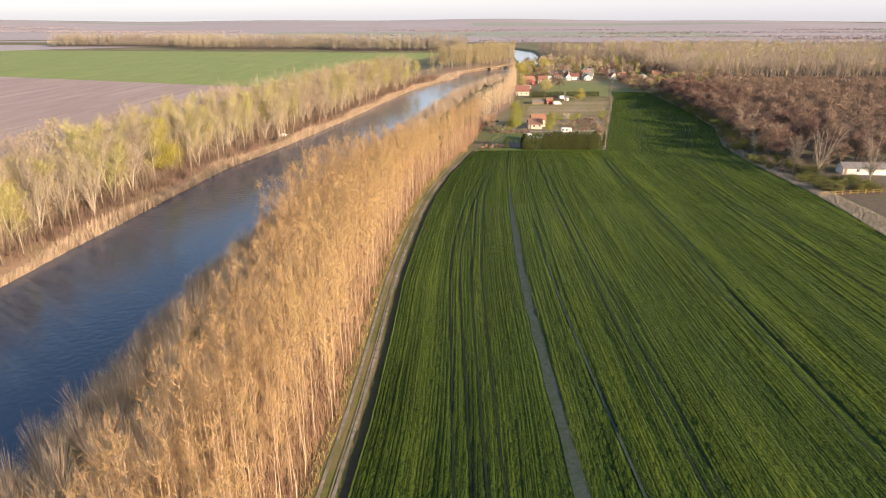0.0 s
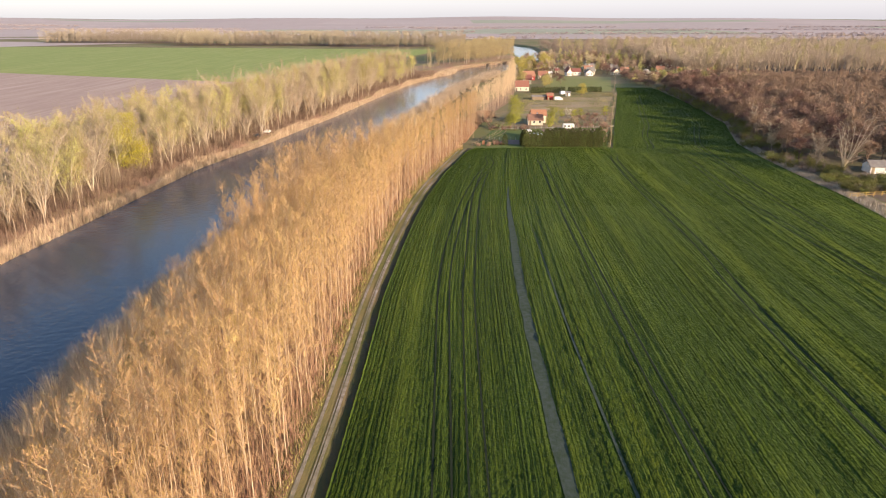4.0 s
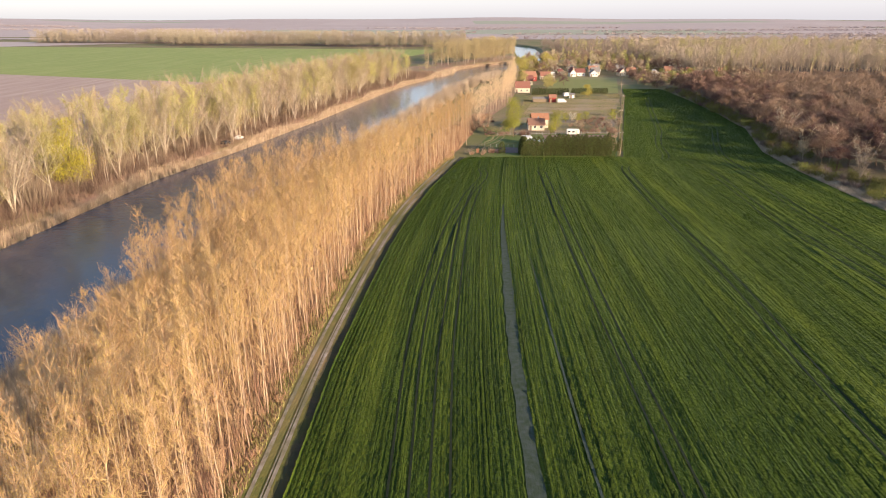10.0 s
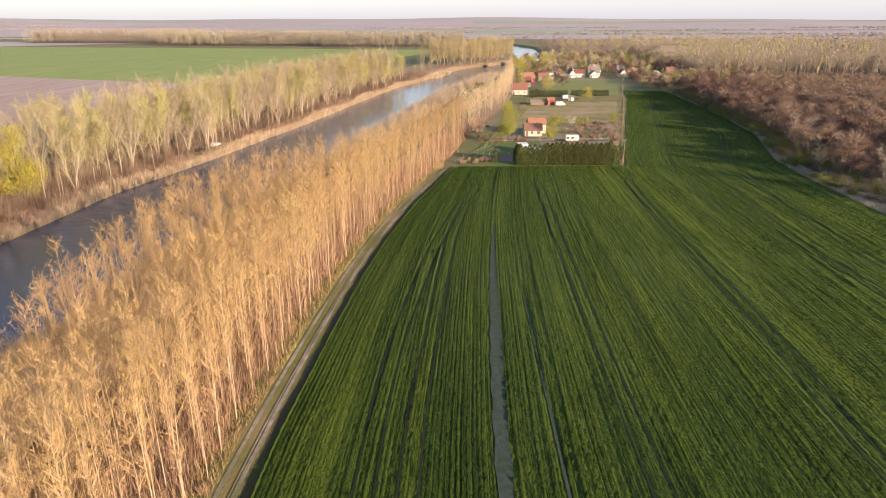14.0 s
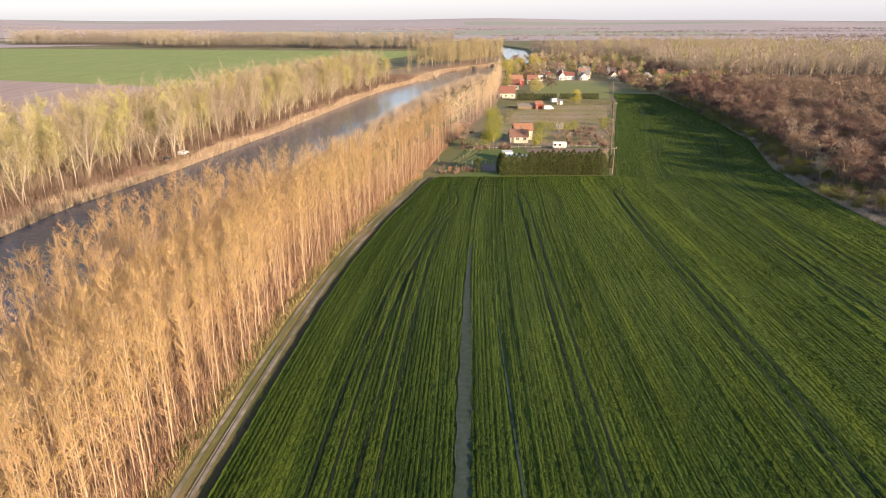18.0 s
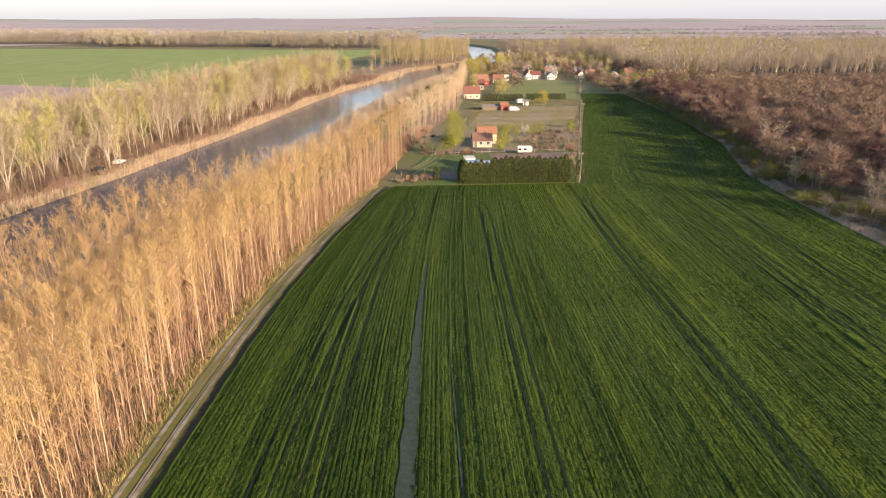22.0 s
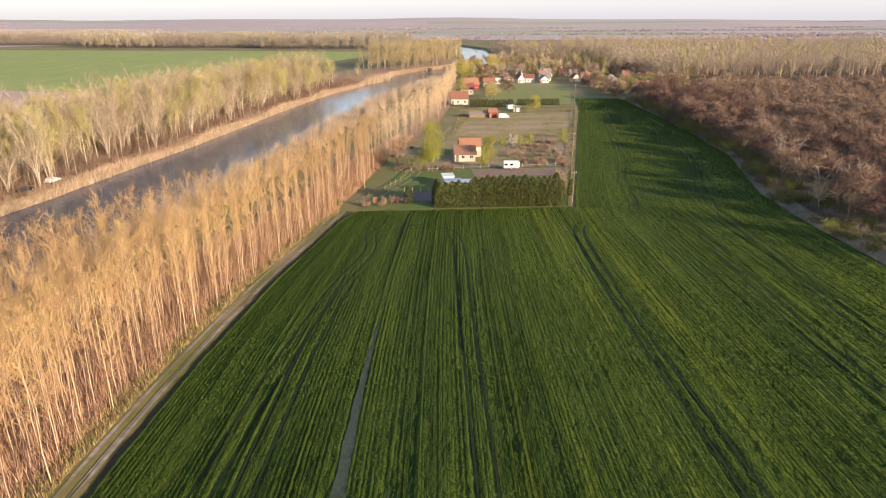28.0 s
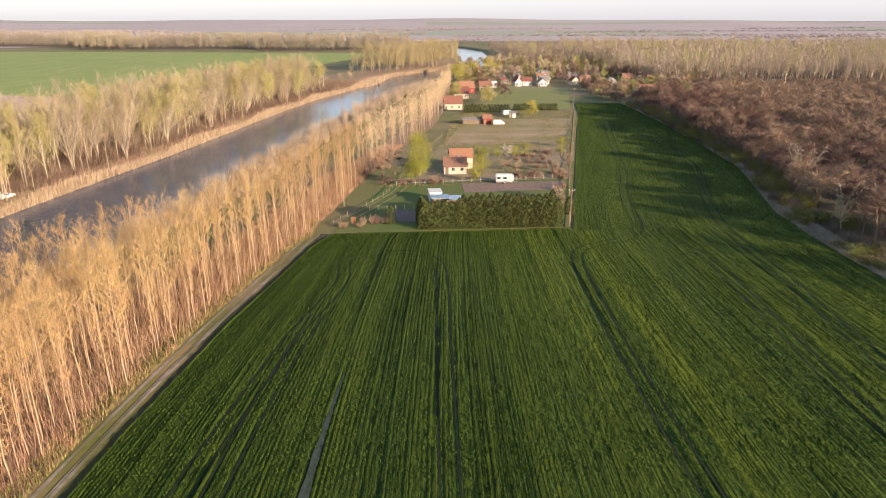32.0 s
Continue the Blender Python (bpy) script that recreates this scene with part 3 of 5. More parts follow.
patch("garden_bed", [(43, 276), (68, 278), (71, 287), (43, 286)], mat("turned_bed", (0.30, 0.205, 0.16), (0.21, 0.145, 0.115), 0.8, bump=0.1), "brown dug vegetable bed behind the hedge", 0.07)
patch("dry_garden", [(30, 287), (73, 289), (84, 340), (40, 340)], M_DRYPLOT, "dry brown garden ground round the house", 0.07)
patch("meadow_plot", [(42, 341), (84, 341), (101, 400), (55, 400)], M_MEADOW, "grey-green grass plot", 0.07)
patch("meadow_far", [(62, 430), (108, 430), (132, 530), (95, 545)], mat("mown_meadow", (0.21, 0.235, 0.065), (0.26, 0.25, 0.09), 0.2, bump=0.05, big=(0.28, 0.25, 0.12)), "mown green meadow before the village", 0.08)
patch("garden_path", [(61.2, 246), (62.4, 246), (111.5, 430), (110, 430)], M_VERGE, "narrow bare path along the gardens", 0.12)

# ---- trees ----
def slivers(b, p0, p1, w):
    """Thin twigs, one long triangle each."""
    p0, p1 = np.asarray(p0, float), np.asarray(p1, float)
    d = p1 - p0
    side = np.cross(d, rng.normal(size=d.shape))
    side *= w / (np.linalg.norm(side, axis=1)[:, None] + 1e-9)
    b.add(np.stack([p0 - side, p0 + side, p1], 1).reshape(-1, 3), np.arange(3 * len(p0)).reshape(-1, 3))


def poplar_arrays(h=16.0, branches=42, twigs=9, buds=900, rad=0.08, bud=0.044, low=0.2):
    """Slim planted poplar in bud: trunk, bare branches with twigs, and the buds of the crown."""
    t, w, c = Build(), Build(), Build()
    lean = rng.normal(0, 0.02, 2) * h
    pts = [np.array([lean[0] * k * k + rng.normal(0, 0.08), lean[1] * k * k + rng.normal(0, 0.08), h * k]) for k in np.linspace(0, 1, 6)]
    pts[0] = np.array([0, 0, -0.3])
    for k in range(5):
        t.tube(pts[k], pts[k + 1], rad * (1 - k / 5.6), rad * (1 - (k + 1) / 5.6), 4)
    level = np.sort(rng.uniform(low, 0.97, branches))
    base = np.stack([np.interp(level, np.linspace(0, 1, 6), [p[j] for p in pts]) for j in range(3)], 1)
    a = rng.uniform(0, 2 * np.pi, branches)
    ln = (0.55 + 2.0 * np.sin(np.pi * np.minimum(1, (1.06 - level) * 1.15)) ** 0.8) * rng.uniform(0.6, 1.2, branches)
    el = np.radians(rng.uniform(36, 64, branches))
    tip = base + ln[:, None] * np.c_[np.cos(a) * np.cos(el), np.sin(a) * np.cos(el), np.sin(el)]
    slivers(w, base, tip, 0.03)
    k = np.repeat(np.arange(branches), twigs)
    u = rng.uniform(0.15, 1.0, len(k))[:, None]
    s0 = base[k] + (tip[k] - base[k]) * u
    s1 = s0 + rng.normal(0, 0.30, s0.shape) + (0, 0, 0.42)
    slivers(w, s0, s1, 0.016)
    share = np.clip((level[k] - 0.36) / 0.3, 0.04, 1) * rng.uniform(0.3, 1.7, len(k))
    pick = rng.choice(len(k), buds, p=share / share.sum())
    c.leaves(s0[pick] + (s1 - s0)[pick] * rng.random((buds, 1)) + rng.normal(0, 0.13, (buds, 3)), bud, up=0.9)
    return t.arrays(), w.arrays(), c.arrays()


def cloud_arrays(h=18.0, r=4.0, n=100, leaf=0.6, low=0.3, clumps=6, limbs=6):
    """Distant tree: trunk, steep limbs and a lumpy crown of short twig sprays."""
    t, c = Build(), Build()
    t.tube((0, 0, -0.5), (rng.normal(0, 0.3), rng.normal(0, 0.3), h * 0.8), 0.22, 0.05, 3)
    a = rng.uniform(0, 2 * np.pi, clumps)
    k = rng.uniform(0, 1, clumps)
    mid = np.c_[np.cos(a) * r * 0.55 * (1 - 0.5 * k), np.sin(a) * r * 0.55 * (1 - 0.5 * k), h * (low + 0.15 + (0.8 - low) * k)]
    slivers(c, np.c_[np.zeros((limbs, 2)), rng.uniform(0.15, 0.45, limbs) * h], mid[rng.integers(0, clumps, limbs)] * (1.3, 1.3, 1.05), 0.13)
    d = rng.normal(size=(n, 3))
    d /= np.linalg.norm(d, axis=1)[:, None]
    p = mid[rng.integers(0, clumps, n)] + d * (rng.random((n, 1)) ** 0.5) * (0.5 * r, 0.5 * r, 0.16 * h)
    p[:, 2] = np.clip(p[:, 2], h * low * 0.6, h * 1.02)
    c.leaves(p, leaf, up=2.0)
    return t.arrays(), c.arrays()


def dome_arrays(h=10.0, r=4.0, twigs=800, w=0.055, clumps=8):
    """Leafless wood tree: short trunk, spreading limbs and bursts of fine twigs that make a lumpy dome."""
    t, c = Build(), Build()
    fork = np.array([rng.normal(0, 0.3), rng.normal(0, 0.3), h * 0.28])
    t.tube((0, 0, -0.4), fork, 0.17, 0.13, 5)
    a = np.arange(clumps) * 2.4 + rng.uniform(-0.4, 0.4, clumps)
    k = np.sqrt((np.arange(clumps) + 0.4) / clumps)
    mid = np.c_[np.cos(a) * r * 0.72 * k, np.sin(a) * r * 0.72 * k, h * (0.76 - 0.30 * k ** 2 + rng.uniform(-0.08, 0.08, clumps))]
    for m in mid:
        elbow = fork + (m - fork) * 0.5 + rng.normal(0, 0.3, 3)
        t.tube(fork, elbow, 0.09, 0.06, 3)
        t.tube(elbow, m, 0.06, 0.03, 3)
    pick = rng.integers(0, clumps, twigs)
    d = rng.normal(size=(twigs, 3)) + (0, 0, 0.55)
    d /= np.linalg.norm(d, axis=1)[:, None]
    d[:, 2] = np.where(d[:, 2] < -0.2, -0.3 * d[:, 2], d[:, 2])
    s0 = mid[pick] + d * (rng.random((twigs, 1)) * 0.22 * r) + rng.normal(0, 0.15, (twigs, 3))
    s1 = s0 + (d + rng.normal(0, 0.35, (twigs, 3))) * (0.2 + 0.22 * rng.random((twigs, 1))) * r
    slivers(c, s0, s1, w)
    return t.arrays(), c.arrays()


def big_tree_arrays(h=20.0, spreadr=5.5, leaves=1300, leaf=0.28, forks=6, low=0.25, rad=0.32, twigs=5, fine=True, fan=0.0):
    """Broad tree: forked limbs and branches, and a ragged crown of twigs and leaves."""
    t, c = Build(), Build()
    fork = h * low
    bend = rng.normal(0, 0.25, 2)
    sides = 5 if fine else 3
    t.tube((0, 0, -0.4), (bend[0] * 0.4, bend[1] * 0.4, fork * 0.6), rad, rad * 0.85, sides + 1)
    t.tube((bend[0] * 0.4, bend[1] * 0.4, fork * 0.6), (bend[0], bend[1], fork), rad * 0.85, rad * 0.75, sides + 1)
    places, a0, a1, b0s, b1s = [], [], [], [], []
    n = max(1, leaves // (forks * 10 * twigs))
    for f in range(forks):
        a = f * 2 * np.pi / forks + rng.uniform(-0.4, 0.4)
        top = np.array([math.cos(a), math.sin(a), 0]) * spreadr * rng.uniform(0.25, 0.7 + fan) + (0, 0, h * rng.uniform(0.72, 0.97))
        b0 = np.array([bend[0], bend[1], fork * rng.uniform(0.6, 1.0)])
        mid = b0 + (top - b0) * 0.45 + rng.normal(0, 0.5, 3) * (1, 1, 0.2)
        t.tube(b0, mid, rad * 0.55, rad * 0.36, sides)
        t.tube(mid, top, rad * 0.36, 0.03, sides)
        for k in np.linspace(0.15, 1.0, 10):
            p = b0 + (mid - b0) * k * 2 if k < 0.5 else mid + (top - mid) * (k - 0.5) * 2
            a2 = a + rng.uniform(-1.6, 1.6)
            ln = spreadr * rng.uniform(0.3, 0.75) * (1.15 - 0.55 * k)
            el = radians(rng.uniform(0, 60))
            q = p + ln * np.array([math.cos(a2) * math.cos(el), math.sin(a2) * math.cos(el), math.sin(el)])
            if fine:
                t.tube(p, q, 0.065, 0.02, 3)
            else:
                b0s.append(p)
                b1s.append(q)
            for _ in range(twigs):
                w = p + (q - p) * rng.uniform(0.25, 1.0)
                e = w + rng.normal(0, 0.16 * spreadr, 3) + (0, 0, 0.05 * spreadr)
                a0.append(w)
                a1.append(e)
                places += list(e + (w - e) * rng.random((n, 1)) + rng.normal(0, 0.07 * spreadr, (n, 3)))
    if b0s:
        slivers(c, b0s, b1s, 0.09)
    slivers(c, a0, a1, 0.035 if fine else 0.07)
    c.leaves(np.array(places), leaf)
    return t.arrays(), c.arrays()


def upright_arrays(h=19.0, r=3.6, leaves=3600, leaf=0.11, low=0.3, limbs=13, rad=0.21, twigs=9, stems=1, fine=True, tips=0.45):
    """Tall narrow tree: one or more straight stems with steep limbs, twigs, and leaves towards the top."""
    t, c = Build(), Build()
    places, a0, a1, b0, b1 = [], [], [], [], []
    for st in range(stems):
        a = st * 2 * np.pi / stems + rng.uniform(0, 1)
        out = (r * rng.uniform(0.35, 0.8) if stems > 1 else rng.uniform(0, 0.8)) * np.array([math.cos(a), math.sin(a), 0])
        hs = h * rng.uniform(0.85, 1.0)
        line = [np.array([0, 0, -0.4]) + out * u ** 1.4 + (0, 0, (hs + 0.4) * u) + rng.normal(0, 0.16, 3) * (1, 1, 0) * (u > 0) for u in np.linspace(0, 1, 6 if fine else 3)]
        w = rad * (1.0 if stems == 1 else 0.72)
        nl = len(line) - 1
        for k in range(nl):
            t.tube(line[k], line[k + 1], w * (1 - k / (nl + 0.3)), w * (1 - (k + 1) / (nl + 0.3)), 5 if fine else 3)
        for u in np.linspace(low, 0.97, limbs):
            p = np.array([np.interp(u, np.linspace(0, 1, nl + 1), [q[j] for q in line]) for j in range(3)])
            a2, el = rng.uniform(0, 2 * np.pi), radians(rng.uniform(38, 68))
            ln = r * rng.uniform(0.7, 1.25) * (1.3 - 0.75 * u) / max(1, stems) ** 0.3
            q = p + ln * np.array([math.cos(a2) * math.cos(el), math.sin(a2) * math.cos(el), math.sin(el)])
            if fine:
                t.tube(p, q, 0.3 * w, 0.03, 3)
            else:
                b0.append(p)
                b1.append(q)
            for _ in range(twigs):
                s0 = p + (q - p) * rng.uniform(0.2, 1.0)
                s1 = s0 + rng.normal(0, 0.17 * r, 3) + (0, 0, 0.22 * r)
                a0.append(s0)
                a1.append(s1)
                n = leaves / (stems * limbs * twigs) * (1.6 if u > tips else 0.4)
                n = int(n) + (rng.random() < n % 1)
                places += list(s0 + (s1 - s0) * rng.random((n, 1)) + rng.normal(0, 0.035 * r, (n, 3)))
    if b0:
        slivers(c, b0, b1, 0.08)
    slivers(c, a0, a1, 0.03 if fine else 0.07)
    c.leaves(np.array(places), leaf)
    return t.arrays(), c.arrays()


def shrub_arrays(h=2.2, r=1.5, stems=14, leaves=260, leaf=0.16, w=0.03):
    c = Build()
    a, k = rng.uniform(0, 2 * np.pi, stems), rng.uniform(0.15, 1, stems) ** 0.7
    tip = np.c_[np.cos(a) * r * k, np.sin(a) * r * k, h * rng.uniform(0.6, 1.0, stems) * (1.1 - 0.45 * k ** 2)]
    slivers(c, tip * (0.15, 0.15, 0) - (0, 0, 0.1), tip, w)
    pick = rng.integers(0, stems, leaves)
    p = tip[pick] * rng.uniform(0.4, 1.02, (leaves, 1)) + rng.normal(0, 0.12 * r, (leaves, 3))
    p[:, 2] = np.maximum(p[:, 2], 0.05)
    c.leaves(p, leaf, up=0.6)
    return c.arrays()


def tree_kind(name, arrays, bark, crown, label, category, group=""):
    """A tree far off stage that copies are made from; returns the thing."""
    ob = empty(name, Matrix(), label, category, group)
    mesh_part("trunk", tri_mesh("trunk", *arrays[0], bark), ob)
    if len(arrays) == 3:
        mesh_part("bare_crown", tri_mesh("bare_crown", *arrays[1], M_POPTWIG), ob)
    mesh_part("crown", tri_mesh("crown", *arrays[-1], crown), ob)
    return ob


class Grove:
    """Plants trees of several kinds; the first pose uses the original."""

    def __init__(self, kinds):
        self.kinds, self.used = kinds, set()

    def plant(self, k, x, y, s=1.0, h=1.0, turn=None):
        ob = self.kinds[k % len(self.kinds)]
        m = Matrix.LocRotScale((x, y, gz_at(x, y)), Euler((0, 0, rng.uniform(0, 6.28) if turn is None else turn)), (s, s, h))
        if k % len(self.kinds) not in self.used:
            self.used.add(k % len(self.kinds))
            ob.matrix_world = m
            return ob
        c = copy_thing(ob, m)
        c.matrix_world = m
        return c


# poplar plantation
POP = [poplar_arrays(h=rng.uniform(14.5, 16.8)) for _ in range(8)]
POP_LOW = [poplar_arrays(h=rng.uniform(14.5, 16.8), branches=34, twigs=7, buds=300, rad=0.062, bud=0.085) for _ in range(6)]


def belt_right(y):
    """Outer edge of the plantation, along the track and on to the village."""
    return np.where(y < 250, left_x(np.minimum(y, 243)) - 5.2, np.interp(y, [250, 257, 291, 329, 381, 442, 520, 570], [8, 10, 16, 24, 39, 48, 56, 60]))


def belt_left(y):
    return np.maximum(near_x(y) + 2.5, np.interp(y, [36, 108, 135, 150, 172, 187, 200, 214, 229, 254, 281, 311, 356, 400, 450, 560], [-32.5, -33.5, -39.5, -41, -39, -34, -26, -16, -5, 2, 9, 16, 26, 36, 44, 59]))


near_pop, mid_pop, far_pop = [], [], []
y = 36.0
row = 0
while y < 560:
    edge, bank = float(belt_right(np.array(y))), float(belt_left(y))
    gap = 2.5 if y < 255 else 2.7
    x = edge - (0.0 if row % 2 else 0.9)
    k = 0
    while x > bank:
        if rng.random() > (0.5 if x < -34 and y > 100 else 0.06 if x > bank + 7 or y > 255 else 0.14):
            p = (x + rng.normal(0, 0.35 if y < 240 else 0.8), y + rng.normal(0, 0.45 if y < 240 else 0.9), rng.uniform(0, 6.28), rng.uniform(0.9, 1.15), rng.uniform(0.88, 1.08) * float(np.interp(y, [240, 300, 420], [1.0, 0.9, 0.8])) * (0.86 if x < bank + 4 and y < 200 else 1.0))
            (near_pop if k < 5 and 66 < y < 245 and len(near_pop) < 300 else mid_pop if y < 300 else far_pop).append(p)
        x -= gap * rng.uniform(0.92, 1.08)
        k += 1
    y += 2.5 if y < 255 else 2.7
    row += 1
poplars = Grove([tree_kind("poplar_tree", a, M_BARK, M_BUD, "slim planted poplar in orange-yellow bud beside the dirt track", "tree", "plantation poplars") for a in POP])
for i, (x, yy, a, s, h) in enumerate(near_pop):
    poplars.plant(i, x, yy, s, h, a)
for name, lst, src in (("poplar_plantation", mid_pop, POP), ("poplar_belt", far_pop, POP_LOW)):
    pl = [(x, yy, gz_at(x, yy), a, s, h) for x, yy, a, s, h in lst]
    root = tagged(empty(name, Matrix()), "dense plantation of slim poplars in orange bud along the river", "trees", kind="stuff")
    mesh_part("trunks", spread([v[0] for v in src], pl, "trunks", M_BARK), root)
    # the far belt's twig and bud colours are lightened against its dense self-shade
    mesh_part("branches", spread([v[1] for v in src], pl, "branches", M_POPTWIG if src is POP else mat("lightened_poplar_twigs", (0.67, 0.50, 0.33), (0.58, 0.42, 0.27), 0.2, 0.85, island=0.2)), root)
    mesh_part("crowns", spread([v[2] for v in src], pl, "crowns", M_BUD if src is POP else mat("lightened_poplar_buds", (0.72, 0.56, 0.31), (0.64, 0.48, 0.29), 0.14, 0.8, island=0.2)), root)

# plantation floor
fy = np.r_[np.arange(-30, 570, 6.0)]
fl, fr = belt_left(np.maximum(fy, 36)) - 2.0, belt_right(fy) + 1.2
fu = np.linspace(0, 1, 14)
fgx = fl[:, None] + (fr - fl)[:, None] * fu
fgy = np.repeat(fy[:, None], 14, 1)
tagged(new("plantation_floor", sheet("plantation_floor", fgx, fgy, height(fgx, fgy) + 0.10, M_FLOOR)), "tan and brown leaf litter under the poplars", "ground", kind="structure")

# undergrowth under the plantation and shrubs on the near bank
SHRUB = [shrub_arrays(rng.uniform(1.2, 2.2), rng.uniform(1.0, 1.8), 40, 40, 0.1) for _ in range(6)]
BANKSHRUB = [shrub_arrays(rng.uniform(4.5, 7.5), rng.uniform(2.4, 3.6), 120, 90, 0.08, 0.035) for _ in range(6)]
under, bankshrubs = [], []
for _ in range(1300):
    yy = rng.uniform(40, 300)
    e, b = float(belt_right(np.array(yy))), float(belt_left(yy)) - 6
    xx = rng.uniform(b, e + 1.0)
    under.append((xx, yy, gz_at(xx, yy), rng.uniform(0, 6.28), rng.uniform(0.6, 1.3), rng.uniform(0.4, 1.0)))
for yy in np.r_[np.arange(36, 190, 0.27), np.arange(190, 560, 0.8)]:
    xx = float(near_x(yy)) + rng.uniform(-0.5, 18.0 if yy < 190 else 14.0)
    bankshrubs.append((xx, yy, gz_at(xx, yy), rng.uniform(0, 6.28), rng.uniform(0.7, 1.2), rng.uniform(0.6, 1.15)))
tagged(new("undergrowth", spread(SHRUB, under, "undergrowth", M_DRYSTEM)), "brown bare undergrowth among the poplars", "bushes", kind="stuff")
tagged(new("bank_shrubs", spread(BANKSHRUB, bankshrubs, "bank_shrubs", mat("willow_twigs", (0.60, 0.465, 0.33), (0.46, 0.35, 0.25), 0.12, 0.85, island=0.3))), "grey-brown bare willow shrubs on the river bank", "bushes", kind="stuff")

# far-bank trees, with brown litter under the river trees
by_ = np.arange(-30, 830, 8.0)
bgx = far_x(by_)[:, None] - np.linspace(1.5, 44, 12)
bgy = np.repeat(by_[:, None], 12, 1)
tagged(new("bank_floor", sheet("bank_floor", bgx, bgy, height(bgx, bgy) + 0.22, M_FLOOR)), "brown leaf litter under the river trees", "ground", kind="structure")




BUFF, FRESH, BARE = "tall pale-barked poplar with a sparse buff spring crown", "tall poplar with a fresh yellow-green crown", "bare white-limbed poplar on the river bank"


def river_tree(h, r, leaves, leaf, low, stems, leafmat, label, limbs=13):
    bare = label == BARE
    arr = upright_arrays(h, r * 1.28, leaves, leaf, low * (0.9 if bare else 0.55), limbs + (0 if bare else 5), 0.27 if bare else 0.19, 9 if bare else 17, stems)
    return tree_kind("river_tree", arr, M_WHITEBARK, leafmat, label, "tree", "river bank trees")


bigs = Grove([
    river_tree(19, 4.4, 2600, 0.10, 0.30, 1, M_LEAF_P, BUFF), river_tree(20.5, 4.8, 2600, 0.10, 0.34, 2, M_LEAF_P, BUFF),
    river_tree(19.5, 4.6, 6000, 0.115, 0.36, 1, M_LEAF_Y, FRESH, 15), river_tree(20, 6.4, 900, 0.09, 0.25, 5, M_PALETWIG, BARE),
    river_tree(18, 4.8, 6500, 0.115, 0.30, 2, M_LEAF_Y, FRESH, 14), river_tree(20.5, 4.6, 2200, 0.10, 0.42, 1, M_LEAF_P, BUFF),
    river_tree(17, 6.0, 900, 0.09, 0.22, 4, M_PALETWIG, BARE), river_tree(19, 5.0, 3800, 0.11, 0.32, 2, M_LEAF_Y, FRESH, 12),
])
for yy in np.arange(56, 528, 6.0):
    for col in range(4):
        xx = float(far_x(yy)) - 8.5 - col * 6.8 + rng.normal(0, 1.9)
        if math.hypot(xx + 90.5, yy - 206) < 8:
            continue
        bigs.plant(int(rng.choice([0, 1, 2, 3, 4, 5, 6, 7, 3, 6, 3, 5] if yy > 150 else [0, 1, 3, 6, 3, 5, 6, 0, 4])), xx, yy + rng.normal(0, 2.2), rng.uniform(0.85, 1.2), (rng.uniform(0.70, 1.04) if col == 0 else rng.uniform(0.86, 1.06)) * float(np.interp(yy, [60, 130, 200], [0.78, 0.86, 1.0])))
GROVE_LOW = [cloud_arrays(rng.uniform(17, 20), 4.9, 520, 0.28, 0.14, 10, 10) for _ in range(5)]
back = [(float(far_x(yy)) - 36 + rng.normal(0, 2.5), yy + rng.normal(0, 2), 0.0, rng.uniform(0, 6.28), rng.uniform(0.8, 1.1), rng.uniform(0.8, 1.05)) for yy in np.arange(70, 528, 6.0)]
back += [(float(far_x(yy)) - 9 - col * 6 + rng.normal(0, 2), yy + rng.normal(0, 3), 0.0, rng.uniform(0, 6.28), rng.uniform(0.9, 1.15), rng.uniform(1.0, 1.25)) for yy in np.arange(668, 800, 6.0) for col in range(7)]
back += [(x, yy, 0.0, rng.uniform(0, 6.28), 0.7, s) for x, yy, s in ((-13, 560, 0.4), (-8, 590, 0.55), (-2, 622, 0.6), (6, 640, 0.65), (-10, 606, 0.4))]
root = tagged(empty("river_grove", Matrix()), "dense grove of buff spring poplars behind the river bank", "trees", kind="stuff")
mesh_part("trunks", spread([v[0] for v in GROVE_LOW], back, "trunks", M_WHITEBARK), root)
mesh_part("crowns", spread([v[1] for v in GROVE_LOW], back, "crowns", M_LEAF_P), root)
THICK = [shrub_arrays(rng.uniform(6.0, 9.5), rng.uniform(2.4, 3.4), 150, 60, 0.10, 0.045) for _ in range(5)]
pl = []
for _ in range(420):
    yy = 56 + 470 * rng.random() ** 1.3
    xx = float(far_x(yy)) - rng.uniform(7.0, 34.0)
    pl.append((xx, yy, gz_at(xx, yy), rng.uniform(0, 6.28), rng.uniform(0.8, 1.3), rng.uniform(0.6, 1.1)))
tagged(new("river_thicket", spread(THICK, pl, "river_thicket", mat("thicket_twigs", (0.33, 0.245, 0.17), (0.23, 0.17, 0.12), 0.12, 0.85, island=0.35))), "bare buff saplings crowded under the river trees", "undergrowth", kind="stuff")
